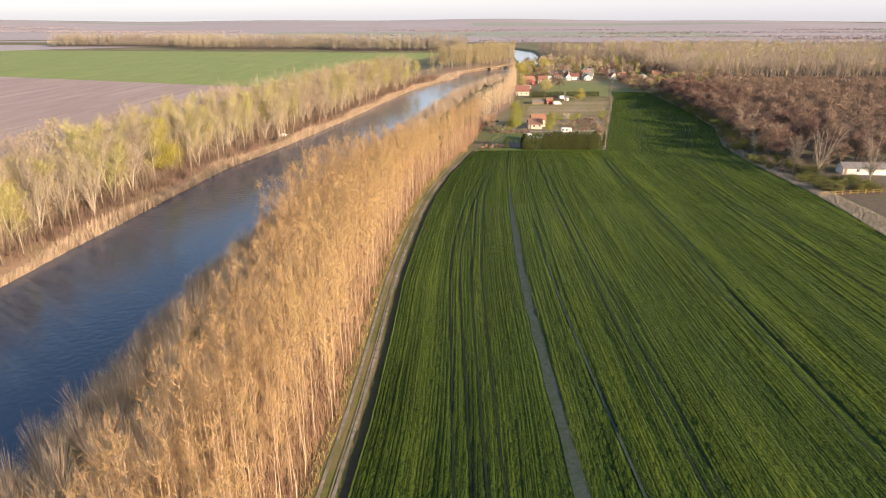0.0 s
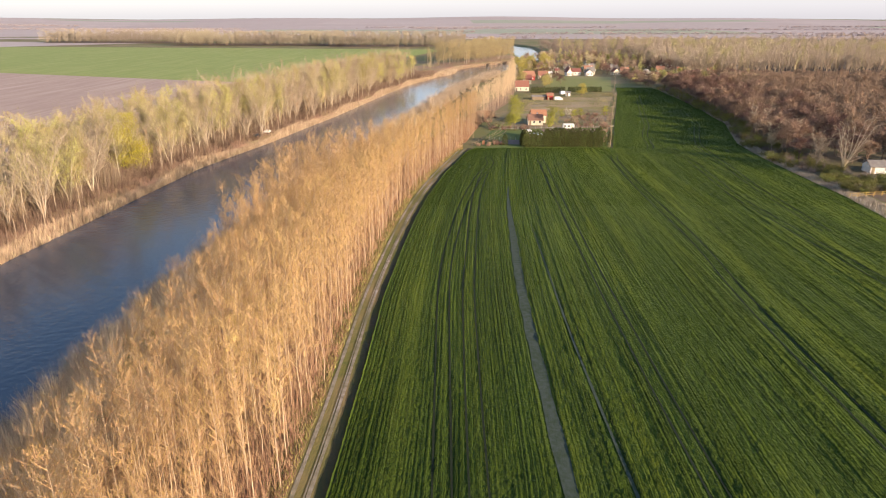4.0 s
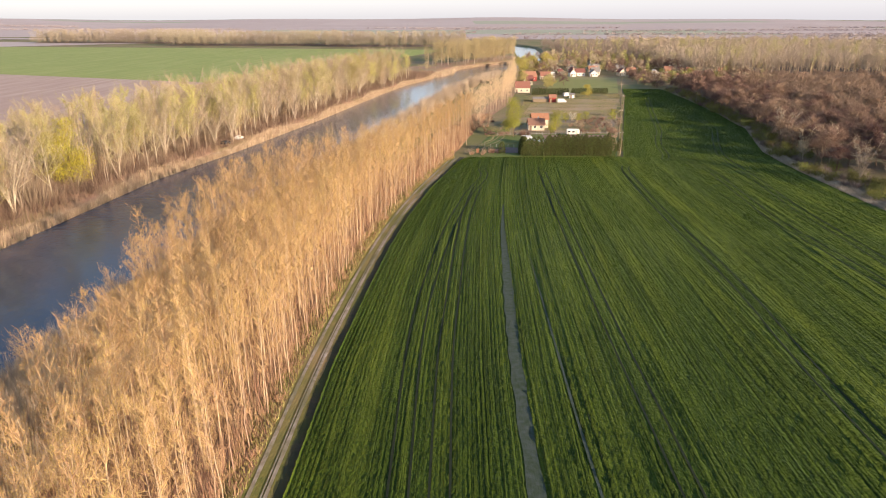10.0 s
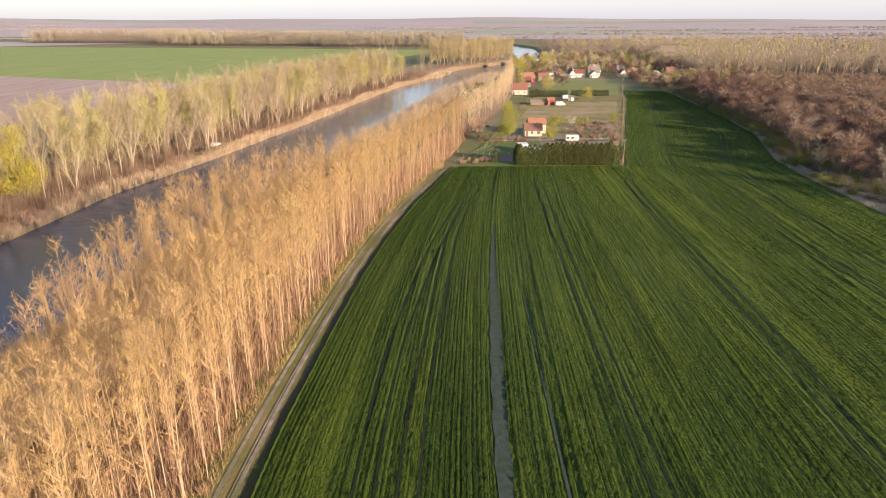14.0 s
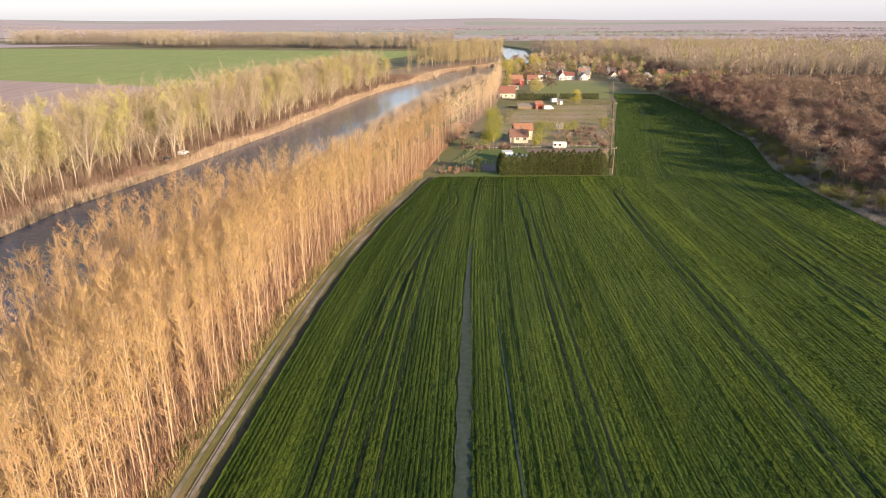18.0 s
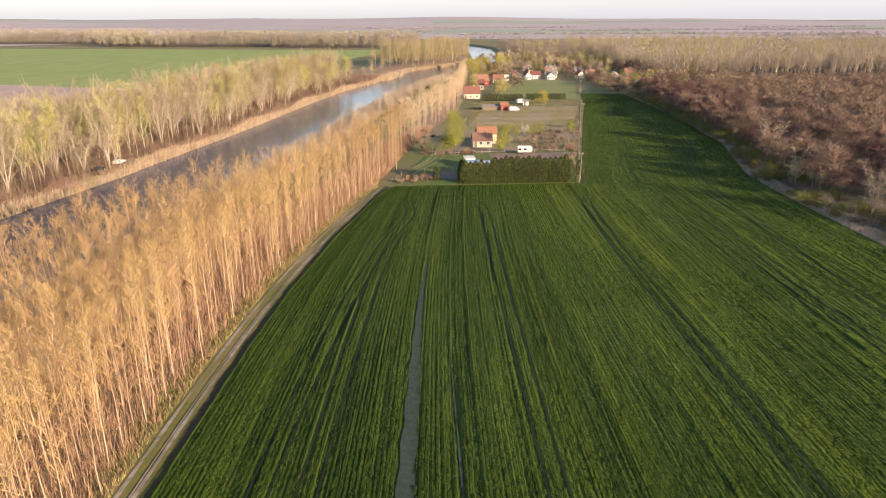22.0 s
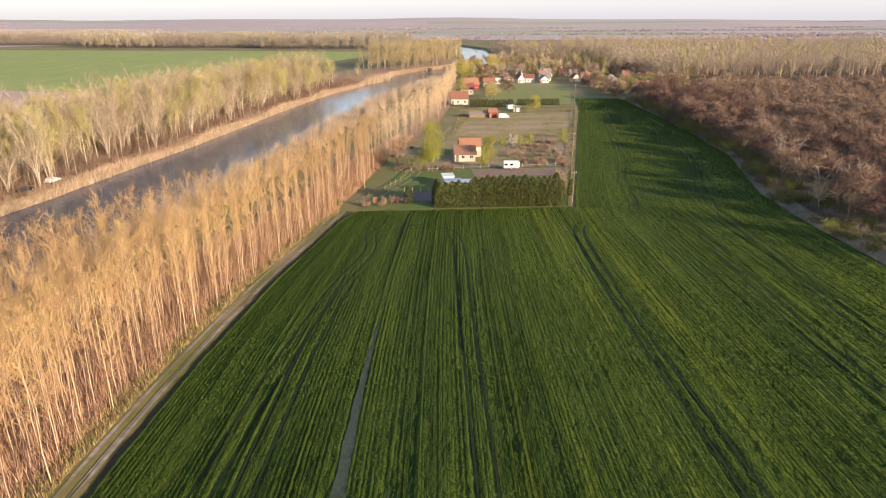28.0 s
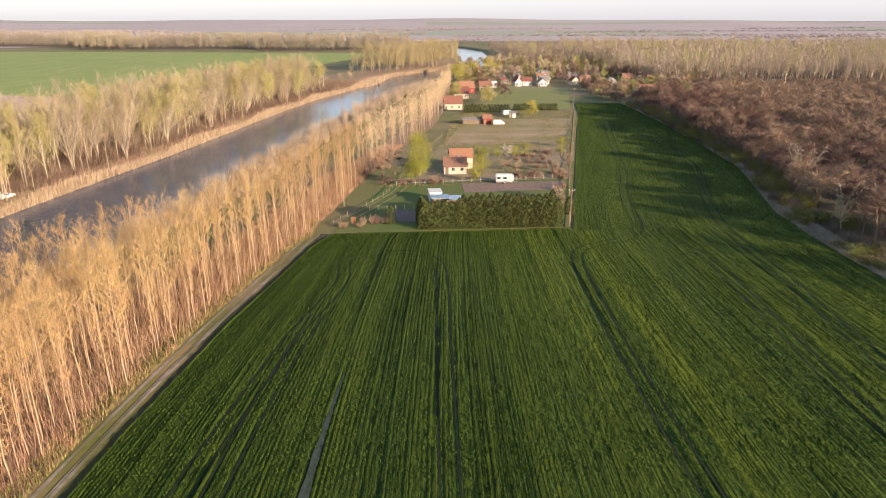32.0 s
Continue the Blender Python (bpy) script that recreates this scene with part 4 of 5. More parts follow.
# low willow scrub and slim pole trees in front
SCRUB = [shrub_arrays(rng.uniform(2.4, 5.0), rng.uniform(1.8, 3.6), 120, 120, 0.09, 0.03) for _ in range(6)]
scrub = []
for _ in range(300):
    yy = rng.uniform(56, 540)
    xx = float(far_x(yy)) - rng.uniform(4.0, 16.0)
    scrub.append((xx, yy, gz_at(xx, yy), rng.uniform(0, 6.28), rng.uniform(0.7, 1.2), rng.uniform(0.45, 1.1)))
tagged(new("bank_scrub", spread(SCRUB, scrub, "bank_scrub", M_BRUSH)), "bare dark brown willow scrub along the far bank", "bushes", kind="stuff")
POLES = Grove([tree_kind("pole_tree", poplar_arrays(rng.uniform(11, 15), 22, 5, 120, 0.10, 0.06), M_WHITEBARK, M_PALETWIG, "slim white-stemmed young poplar above the reeds", "tree", "young bank poplars") for _ in range(3)])
for k in range(70):
    yy = rng.uniform(60, 470)
    POLES.plant(k, float(far_x(yy)) - rng.uniform(3.5, 8), yy, 1.0, rng.uniform(0.6, 1.1))
under2, reeds = [], []
for _ in range(800):
    yy = rng.uniform(60, 520)
    xx = float(far_x(yy)) - rng.uniform(3.5, 36)
    under2.append((xx, yy, gz_at(xx, yy), rng.uniform(0, 6.28), rng.uniform(0.8, 1.8), rng.uniform(0.8, 2.2)))
tagged(new("river_undergrowth", spread(SHRUB, under2, "river_undergrowth", M_BRUSH)), "bare brown bushes under the river trees", "bushes", kind="stuff")


def blades(places, h, w, name, material, label, category):
    p = np.asarray(places, float)
    n = len(p)
    a = rng.uniform(0, np.pi, n)
    d = np.c_[np.cos(a), np.sin(a), np.zeros(n)] * w * rng.uniform(0.6, 1.4, n)[:, None]
    tip = np.c_[rng.normal(0, 0.25 if h < 3 else 0.12, (n, 2)) * h, h * rng.uniform(0.6, 1.2, n)]
    v = np.stack([p - d, p + d, p + tip], 1).reshape(-1, 3)
    return tagged(new(name, tri_mesh(name, v, np.arange(3 * n).reshape(-1, 3), material)), label, category, kind="stuff")


yy = 56 + 520 * rng.random(85000) ** 1.15
xx = far_x(yy) - 3.2 - 32 * rng.random(len(yy)) ** 1.2
blades(np.c_[xx, yy, height(xx, yy)], 3.4, 0.03, "bank_brush", M_BANKTWIG, "thick grey-brown brush and suckers under the river trees", "undergrowth")
yy = rng.uniform(60, 800, 60000)
xx = far_x(yy) - rng.uniform(-0.3, 3.2, len(yy)) * (0.75 + 0.45 * np.sin(yy * 0.09))
blades(np.c_[xx, yy, np.maximum(height(xx, yy), WATER - 0.1)], 1.9, 0.055, "reed_bed", M_REED, "golden dry reeds along the far bank", "reeds")
yy = rng.uniform(560, 760, 9000)
xx = far_x(yy) + rng.uniform(-2, 9, len(yy)) * np.clip(np.sin((yy - 560) / 200 * np.pi * 2.5), 0, 1)
blades(np.c_[xx, yy, np.maximum(height(xx, yy), WATER - 0.1)], 2.2, 0.2, "reed_spit", M_REED, "golden dry reeds on a low river spit", "reeds")
yy = rng.uniform(100, 330, 42000)
xx = right_x(yy) + rng.uniform(0.2, 7.0, len(yy)) * np.interp(yy, [120, 180, 260, 330], [1.4, 0.8, 0.6, 0.25])
blades(np.c_[xx, yy, height(xx, yy)], 0.75, 0.055, "dry_margin_grass", M_GREYREED, "grey dry weeds along the field margin", "grass")
yy = 40 + 300 * rng.random(70000) ** 1.3
xx = belt_left(yy) - 3 + (belt_right(yy) - belt_left(yy) + 4) * rng.random(len(yy))
yy2 = 40 + 260 * rng.random(52000) ** 1.2
xx2 = belt_left(yy2) - 3 + (belt_right(yy2) - belt_left(yy2) + 3) * rng.random(len(yy2))
blades(np.c_[xx2, yy2, height(xx2, yy2)], 3.6, 0.022, "plantation_saplings", M_DRYSTEM, "thin dry saplings and suckers between the poplar trunks", "undergrowth")
blades(np.c_[xx, yy, height(xx, yy)], 0.9, 0.045, "plantation_stems", M_DRYSTEM, "dry orange-brown stems and saplings under the poplars", "undergrowth")
yy = rng.uniform(40, 256, 26000)
xx = left_x(np.minimum(yy, 243)) - rng.uniform(3.9, 6.8, len(yy))
blades(np.c_[xx, yy, height(xx, yy)], 0.6, 0.05, "verge_grass", mat("verge_blades", (0.33, 0.26, 0.10), (0.20, 0.19, 0.06), 0.25, 0.85, island=0.4), "dry olive and tan grass beside the dirt track", "grass")

# brown wood on the right
BROWN = [dome_arrays(rng.uniform(9.5, 12), rng.uniform(3.9, 4.8), 1300, 0.05, 9) for _ in range(7)]
BROWN_LOW = [dome_arrays(rng.uniform(9.5, 12), rng.uniform(4.2, 5.0), 330, 0.10, 7) for _ in range(6)]


def wood_left(y):
    return np.interp(y, [130, 180, 230, 262, 290, 320, 360, 420, 470, 520], [127, 127, 119, 122, 130, 134, 138, 146, 150, 190])


wfy = np.arange(140, 520, 10.0)
wfx = (wood_left(wfy) - np.interp(wfy, [140, 200, 250, 300, 400], [14, 12, 9, 5, 4]))[:, None] + np.linspace(0, 1, 10) * 190
wgy = np.repeat(wfy[:, None], 10, 1)
tagged(new("wood_floor", sheet("wood_floor", wfx, wgy, np.full(wfx.shape, 0.05), mat("wood_litter", (0.20, 0.145, 0.105), (0.14, 0.105, 0.07), 0.5, bump=0.15, bump_scale=2.0, big=(0.15, 0.14, 0.06)))), "brown leaf litter of the wood", "ground", kind="structure")
near_b, far_b = [], []
for yy in np.arange(212, 452, 6.6):
    for k, xx in enumerate(np.arange(float(wood_left(yy)), 310, 6.8)):
        lane = 0.63 * xx + 0.77 * yy
        if xx < 215 and (238 < lane < 248 or 270.5 < lane < 275 or lane < 232 and rng.random() < 0.6):
            continue
        p = (xx + rng.normal(0, 1.3), yy + rng.normal(0, 1.3), rng.uniform(0, 6.28), rng.uniform(0.8, 1.3), rng.uniform(0.65, 1.15))
        (near_b if k < 6 and len(near_b) < 240 else far_b).append(p)
browns = Grove([tree_kind("wood_tree", a, M_BROWNBARK, M_TWIG, "leafless brown wood tree with dense reddish twigs", "tree", "brown wood trees") for a in BROWN])
for i, (x, yy, a, s, h) in enumerate(near_b):
    browns.plant(i, x, yy, s, h, a)
far_b += [(rng.uniform(188, 430), rng.uniform(452, 538), rng.uniform(0, 6.28), rng.uniform(0.8, 1.2), rng.uniform(0.4, 0.65)) for _ in range(420)]
pl = [(x, yy, 0.0, a, s, h) for x, yy, a, s, h in far_b]
root = tagged(empty("brown_wood", Matrix()), "leafless brown wood covering the flat ground", "wood", kind="stuff")
mesh_part("trunks", spread([v[0] for v in BROWN_LOW], pl, "trunks", M_BROWNBARK), root)
mesh_part("crowns", spread([v[1] for v in BROWN_LOW], pl, "crowns", M_TWIG), root)

# pale far woods
FARW = [cloud_arrays(rng.uniform(15, 20), rng.uniform(3.4, 4.6), 200, 0.31, 0.3, 7, 10) for _ in range(8)]


def far_wood(name, polys, material, label, h=1.0, some=1.0, src=None, bark=None):
    src = src or FARW
    pl = []
    for (x0, y0, x1, y1, gap) in polys:
        for yy in np.arange(y0, y1, gap):
            for xx in np.arange(x0, x1, gap):
                if rng.random() < some and (xx < float(far_x(yy)) - 10 or xx > float(near_x(yy)) + 8):
                    pl.append((xx + rng.normal(0, gap * 0.3), yy + rng.normal(0, gap * 0.3), 0.0, rng.uniform(0, 6.28), rng.uniform(0.9, 1.4), h * rng.uniform(0.7, 1.15)))
    root = tagged(empty(name, Matrix()), label, "wood", kind="stuff")
    mesh_part("trunks", spread([v[0] for v in src], pl, "trunks", bark or M_PALETWIG), root)
    mesh_part("crowns", spread([v[1] for v in src], pl, "crowns", material), root)


BANDW = [cloud_arrays(rng.uniform(14, 17), 4.6, 165, 0.46, 0.10, 8, 4) for _ in range(8)]
M_BANDLEAF = mat("far_olive_twigs", (0.40, 0.345, 0.23), (0.31, 0.255, 0.20), 0.012, 0.85, island=0.08)
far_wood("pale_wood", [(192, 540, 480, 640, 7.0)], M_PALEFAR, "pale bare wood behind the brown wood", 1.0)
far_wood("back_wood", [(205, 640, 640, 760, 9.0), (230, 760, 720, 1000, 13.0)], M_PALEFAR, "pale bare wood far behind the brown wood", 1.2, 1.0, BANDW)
far_wood("fresh_wood", [(195, 550, 400, 640, 15.0), (205, 640, 560, 760, 16.0), (150, 740, 420, 900, 16.0)], M_SOFTLEAF, "yellow-green spring trees scattered through the pale wood", 1.12, 0.7)
far_wood("village_wood", [(140, 690, 330, 1050, 10.0)], M_FARTWIG, "brown bare wood behind the village", 0.95, 0.8, BANDW, M_BROWNBARK)
far_wood("left_wood", [(-700, 1200, -420, 1270, 7.5), (-430, 1100, -160, 1165, 7.0), (-170, 1055, 40, 1120, 7.0)], M_BANDLEAF, "long bare wood at the edge of the green field", 1.35, 1.0, BANDW, M_BROWNBARK)
for x0, y0, x1, y1 in ((-705, 1195, -418, 1275), (-432, 1095, -158, 1170), (-172, 1050, 42, 1125), (190, 505, 640, 765), (228, 765, 725, 1005)):
    quad_field("wood_floor", [(x0, y0), (x1, y0), (x1, y1), (x0, y1)], 0.6, mat("far_litter", (0.20, 0.145, 0.11), (0.15, 0.11, 0.08), 0.1, bump=0.1), "brown leaf litter under a distant wood", 6, 6)
# tree lines across the far plain
pl = []
lines = [(-900, 100, 1900), (150, 1300, 1750), (700, 2000, 2300), (-1800, -700, 2350), (-300, 700, 2700), (400, 1100, 1320)]
lrng = np.random.default_rng(21)
for _ in range(12):
    lx0, ly0 = lrng.uniform(-2600, 2400), 1250 + 2700 * lrng.random() ** 1.3
    lines.append((lx0, lx0 + lrng.uniform(120, 700), ly0))
for x0, x1, yv in lines:
    xs = np.arange(x0, x1, 4.0)
    xs = xs[(rng.random(len(xs)) < 0.8) & (inside_river(xs, np.full(len(xs), yv)) < -40)]
    for xx in xs:
        yq = yv + rng.normal(0, 8) + 0.05 * (xx - x0)
        pl.append((xx + rng.normal(0, 3), yq, float(height(xx, yq)) + 0.3, rng.uniform(0, 6.28), rng.uniform(1.0, 1.6), rng.uniform(0.4, 0.9)))
LINEW = [cloud_arrays(rng.uniform(7, 9), 6.5, 20, 1.7, 0.02, 6, 1) for _ in range(6)]
# twigs paled to lilac: the haze over the plain is in this colour
M_LINE = mat("hazed_line_twigs", (0.40, 0.335, 0.325), (0.33, 0.275, 0.26), 0.01, 0.9, island=0.05)
root = tagged(empty("tree_lines", Matrix()), "bare tree lines between the distant fields, with haze in their colour", "trees", kind="stuff")
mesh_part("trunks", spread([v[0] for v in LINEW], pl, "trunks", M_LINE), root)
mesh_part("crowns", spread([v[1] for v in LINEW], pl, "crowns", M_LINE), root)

# ---- gardens ----
def hedge_plant_arrays():
    b = Build()
    h = rng.uniform(5.6, 6.4)
    b.tube((0, 0, -0.2), (0, 0, h * 0.9), 0.09, 0.02, 5)
    z = np.repeat(np.linspace(0.25, h, 36), 36)
    a = rng.uniform(0, 2 * np.pi, len(z))
    r = 1.2 * (1 - (z / h) ** 3.0) ** 0.65 * rng.uniform(0.75, 1.1, len(z)) + 0.06
    p = np.c_[np.cos(a) * r, np.sin(a) * r, z]
    b.leaves(p, 0.19, up=0.8)
    return b.arrays()


HEDGE = [tri_mesh("conifer", *hedge_plant_arrays(), M_CONIFER) for _ in range(5)]
hedge = empty("hedge", Matrix.Translation((46, 247, 0)), "tall dense dark green conifer hedge at the field edge", "hedge")
for j, yoff in enumerate((0.6, 5.2)):
    for k in range(20):
        if j == 1 and k < 6:
            continue
        c = mesh_part("conifer", HEDGE[(k + j) % 5], hedge)
        c.location = (-14.2 + k * 1.47 + rng.normal(0, 0.1), yoff + rng.normal(0, 0.15), 0)
        c.rotation_euler = (0, 0, rng.uniform(0, 6.28))
        c.scale = (1, 1, rng.uniform(0.93, 1.06))
for k in range(3):
    c = mesh_part("conifer", HEDGE[k], hedge)
    c.location, c.scale = (-14.4, 2.0 + k * 1.5, 0), (1, 1, 0.95)


def gable_house(name, x, y, turn, w, d, h, rise, wall, roof, label, windows=2, chimney=True, door=True, over=0.35, frontgable=False):
    """House with its front on local -y and the ridge along local x (or y when frontgable)."""
    root = empty(name, pose(x, y, 0, 0, 0, turn), label, "house", "village houses")
    bm = box_bm(-w / 2, -d / 2, -0.2, w / 2, d / 2, h)
    if frontgable:
        tri = [(-w / 2, -d / 2, h), (w / 2, -d / 2, h), (0, -d / 2, h + rise), (-w / 2, d / 2, h), (w / 2, d / 2, h), (0, d / 2, h + rise)]
    else:
        tri = [(-w / 2, -d / 2, h), (-w / 2, d / 2, h), (-w / 2, 0, h + rise), (w / 2, -d / 2, h), (w / 2, d / 2, h), (w / 2, 0, h + rise)]
    vs = [bm.verts.new(p) for p in tri]
    for f in ((0, 1, 2), (5, 4, 3), (0, 2, 5, 3), (1, 4, 5, 2)):
        bm.faces.new([vs[k] for k in f])
    bmesh.ops.recalc_face_normals(bm, faces=bm.faces)
    part("wall", bm, wall, root)
    for s in (-1, 1):
        bm = bmesh.new()
        th = 0.14
        if frontgable:
            run = w / 2 + over
            a = [(0, -d / 2 - over, h + rise + 0.06), (0, d / 2 + over, h + rise + 0.06), (s * run, d / 2 + over, h - rise * over / (w / 2) + 0.06), (s * run, -d / 2 - over, h - rise * over / (w / 2) + 0.06)]
        else:
            run = d / 2 + over
            a = [(-w / 2 - over, 0, h + rise + 0.06), (w / 2 + over, 0, h + rise + 0.06), (w / 2 + over, s * run, h - rise * over / (d / 2) + 0.06), (-w / 2 - over, s * run, h - rise * over / (d / 2) + 0.06)]
        lo = [bm.verts.new(p) for p in a]
        hi = [bm.verts.new((p[0], p[1], p[2] + th)) for p in a]
        bm.faces.new(lo)
        bm.faces.new(hi[::-1])
        for k in range(4):
            bm.faces.new((lo[k], hi[k], hi[(k + 1) % 4], lo[(k + 1) % 4]))
        bmesh.ops.recalc_face_normals(bm, faces=bm.faces)
        part("roof", bm, roof, root)
    for k in range(windows):
        wx = -w / 2 + w * (k + 0.5 + (0.5 if door else 0)) / (windows + (0.5 if door else 0))
        if abs(wx) > w / 2 - 0.5:
            wx = math.copysign(w / 2 - 0.6, wx)
        win = part("window", box_bm(wx - 0.5, -d / 2 - 0.05, 0.95, wx + 0.5, -d / 2 + 0.02, 1.95), M_WHITE, root)
        for q in (-1, 1):
            part("pane", box_bm(wx + q * 0.23 - 0.19, -d / 2 - 0.065, 1.03, wx + q * 0.23 + 0.19, -d / 2 - 0.045, 1.87), M_DARK, win)
    if door:
        part("door", box_bm(-w / 2 + 0.35, -d / 2 - 0.05, 0, -w / 2 + 1.2, -d / 2 + 0.02, 2.0), M_WOOD, root)
    if chimney:
        ch = part("chimney", box_bm(w * 0.15 - 0.22, d * 0.08 - 0.22, h + rise * 0.5, w * 0.15 + 0.22, d * 0.08 + 0.22, h + rise + 0.7), M_WHITE if wall is M_CREAM else M_ROOF, root)
        part("cap", box_bm(w * 0.15 - 0.28, d * 0.08 - 0.28, h + rise + 0.7, w * 0.15 + 0.28, d * 0.08 + 0.28, h + rise + 0.8), M_CONCRETE, ch)
    return root


M_ORANGEROOF = mat("orange_roof_tiles", (0.46, 0.225, 0.125), (0.36, 0.17, 0.10), 1.5, 0.85, bump=0.03)
M_BROWNROOF = mat("brown_roof_tiles", (0.29, 0.16, 0.115), (0.21, 0.115, 0.085), 1.5, 0.85, bump=0.03)
gable_house("cottage", 42.3, 299.0, 0, 6.2, 5.0, 2.3, 2.0, M_CREAM, M_BROWNROOF, "small cream cottage with a brown-red tiled gable roof", 2, True, True)
gable_house("cottage", 44.6, 306.0, 0, 6.4, 6.0, 3.4, 1.9, M_CREAM, M_ORANGEROOF, "cream house with an orange tiled gable roof", 2, False, False)

# pale shed with a flat blue roof beside the hedge
shed = empty("garden_shed", pose(37.5, 266.5, 0, 0, 0, 4), "low white garden shed with pale blue sheet roofs", "shed")
part("wall", box_bm(-3.4, 1.5, -0.1, -0.6, 5.0, 2.3), M_WHITE, shed)
part("roof", box_bm(-3.6, 1.3, 2.3, -0.4, 5.2, 2.45), M_WHITE, shed)
part("door", box_bm(-2.8, 1.44, 0.9, -1.2, 1.5, 1.7), M_DARK, shed)
part("lean_to_wall", box_bm(-3.2, -1.8, -0.1, 3.0, 1.4, 1.75), M_WOOD, shed)
part("lean_to_roof", box_bm(-3.5, -2.1, 1.8, 0.9, 1.5, 1.92), M_BLUEROOF, shed, "pale blue corrugated sheet")
part("lean_to_roof", box_bm(0.6, -3.0, 1.7, 3.8, 0.6, 1.79), M_BLUEROOF, shed, "pale blue corrugated sheet")
for k in range(18):
    part("rib", box_bm(-3.45 + k * 0.245, -2.08, 1.92, -3.41 + k * 0.245, 1.48, 1.95), M_BLUEROOF, shed)


def caravan(x, y, turn):
    root = empty("caravan", pose(x, y, 0, 0, 0, turn), "white touring caravan parked in the garden", "caravan")
    part("body", box_bm(-2.4, -1.05, 0.55, 2.4, 1.05, 2.45, 0.28), M_WHITE, root)
    part("skirt", box_bm(-2.2, -1.0, 0.35, 2.2, 1.0, 0.6), M_GREYROOF, root)
    for wx in (-1.5, 0.1):
        part("window", box_bm(wx - 0.45, -1.07, 1.3, wx + 0.45, -1.03, 1.85, 0.01), M_DARK, root)
    part("window", box_bm(2.36, -0.7, 1.35, 2.42, 0.7, 1.95, 0.01), M_DARK, root)
    part("door", box_bm(0.95, -1.075, 0.6, 1.5, -1.04, 2.2, 0.01), M_CREAM, root)
    for s in (-1, 1):
        wh = part("wheel", cyl_bm(0.1, s * 0.95, 0.33, 0.33, 0.2, "y", 16), M_RUBBER, root)
        part("rim", cyl_bm(0.1, s * 1.06, 0.33, 0.18, 0.03, "y", 12), M_WHITE, wh)
    part("drawbar", box_bm(2.4, -0.06, 0.4, 3.5, 0.06, 0.52), M_GREYROOF, root)
    return root


caravan(54.4, 285.6, -4)


def car(x, y, turn, paint, label, van=False, z=0.0):
    root = empty("van" if van else "car", pose(x, y, z, 0, 0, turn), label, "van" if van else "car")
    bm = bmesh.new()
    if van:
        prof = [(-2.3, 0.35), (-2.3, 1.95), (-2.1, 2.1), (1.1, 2.1), (1.6, 1.3), (2.25, 1.1), (2.35, 0.35)]
    else:
        prof = [(-2.1, 0.35), (-2.15, 0.85), (-1.95, 0.98), (-1.5, 1.42), (0.2, 1.46), (0.95, 0.98), (1.95, 0.82), (2.1, 0.35)]
    sides = []
    for s in (-0.85, 0.85):
        sides.append([bm.verts.new((px, s * (0.86 if pz > 1.2 and not van else 1.0), pz)) for px, pz in prof])
    bm.faces.new(sides[0])
    bm.faces.new(sides[1][::-1])
    for k in range(len(prof)):
        bm.faces.new((sides[0][k], sides[1][k], sides[1][(k + 1) % len(prof)], sides[0][(k + 1) % len(prof)]))
    bmesh.ops.recalc_face_normals(bm, faces=bm.faces)
    bmesh.ops.bevel(bm, geom=list(bm.edges), offset=0.06, segments=2, affect="EDGES")
    part("body", bm, paint, root)
    for s in (-1, 1):
        for wx in (-1.3, 1.35):
            wh = part("wheel", cyl_bm(wx, s * 0.78, 0.32, 0.32, 0.2, "y", 16), M_RUBBER, root)
            part("rim", cyl_bm(wx, s * 0.89, 0.32, 0.19, 0.02, "y", 12), M_CONCRETE, wh)
        for a, b in ([(0.25, 1.0)] if van else [(-1.25, -0.55), (-0.45, 0.25)]):
            part("window", box_bm(a, s * 0.80 - 0.03, 1.02 if not van else 1.3, b, s * 0.80 + 0.03, 1.34 if not van else 1.8), M_DARK, root)
    for s in (-0.55, 0.55):
        part("headlight", box_bm(2.02, s - 0.15, 0.62, 2.12, s + 0.15, 0.78, 0.02), M_WHITE, root)
    return root


car(-68.6, 278.0, 78, M_WHITE, "white car parked on the river bank", z=gz_at(-68.6, 278) + 0.22)
car(-70.5, 268.5, 80, M_DARK, "dark car parked on the river bank", z=gz_at(-70.5, 268.5) + 0.22)
car(67.0, 384.0, 0, M_WHITE, "white van parked beside a red shed", True)
car(75.0, 413.0, 20, M_WHITE, "white van parked by the conifer row", True)

# trees and bushes of the gardens
M_WILLOW = mat("willow_leaf", (0.33, 0.31, 0.05), (0.23, 0.225, 0.04), 0.5, 0.7, island=0.35)
M_GOLD = mat("golden_leaf", (0.46, 0.385, 0.09), (0.35, 0.30, 0.075), 0.5, 0.7, island=0.3)


def garden_tree(name, x, y, h, r, leaves, leaf, bark, leafmat, label, low=0.2, forks=6, category="tree"):
    arr = cloud_arrays(h, r * 1.1, leaves // 2, leaf, low * 0.6, 14, 10) if leaves >= 2000 else big_tree_arrays(h, r, leaves, leaf, forks, low, 0.03 * h ** 0.75, 10 if leaves < 600 else 6, True, 0.3)
    ob = tree_kind(name, arr, bark, leafmat, label, category)
    ob.matrix_world = pose(x, y, gz_at(x, y), 0, 0, rng.uniform(0, 360))
    return ob


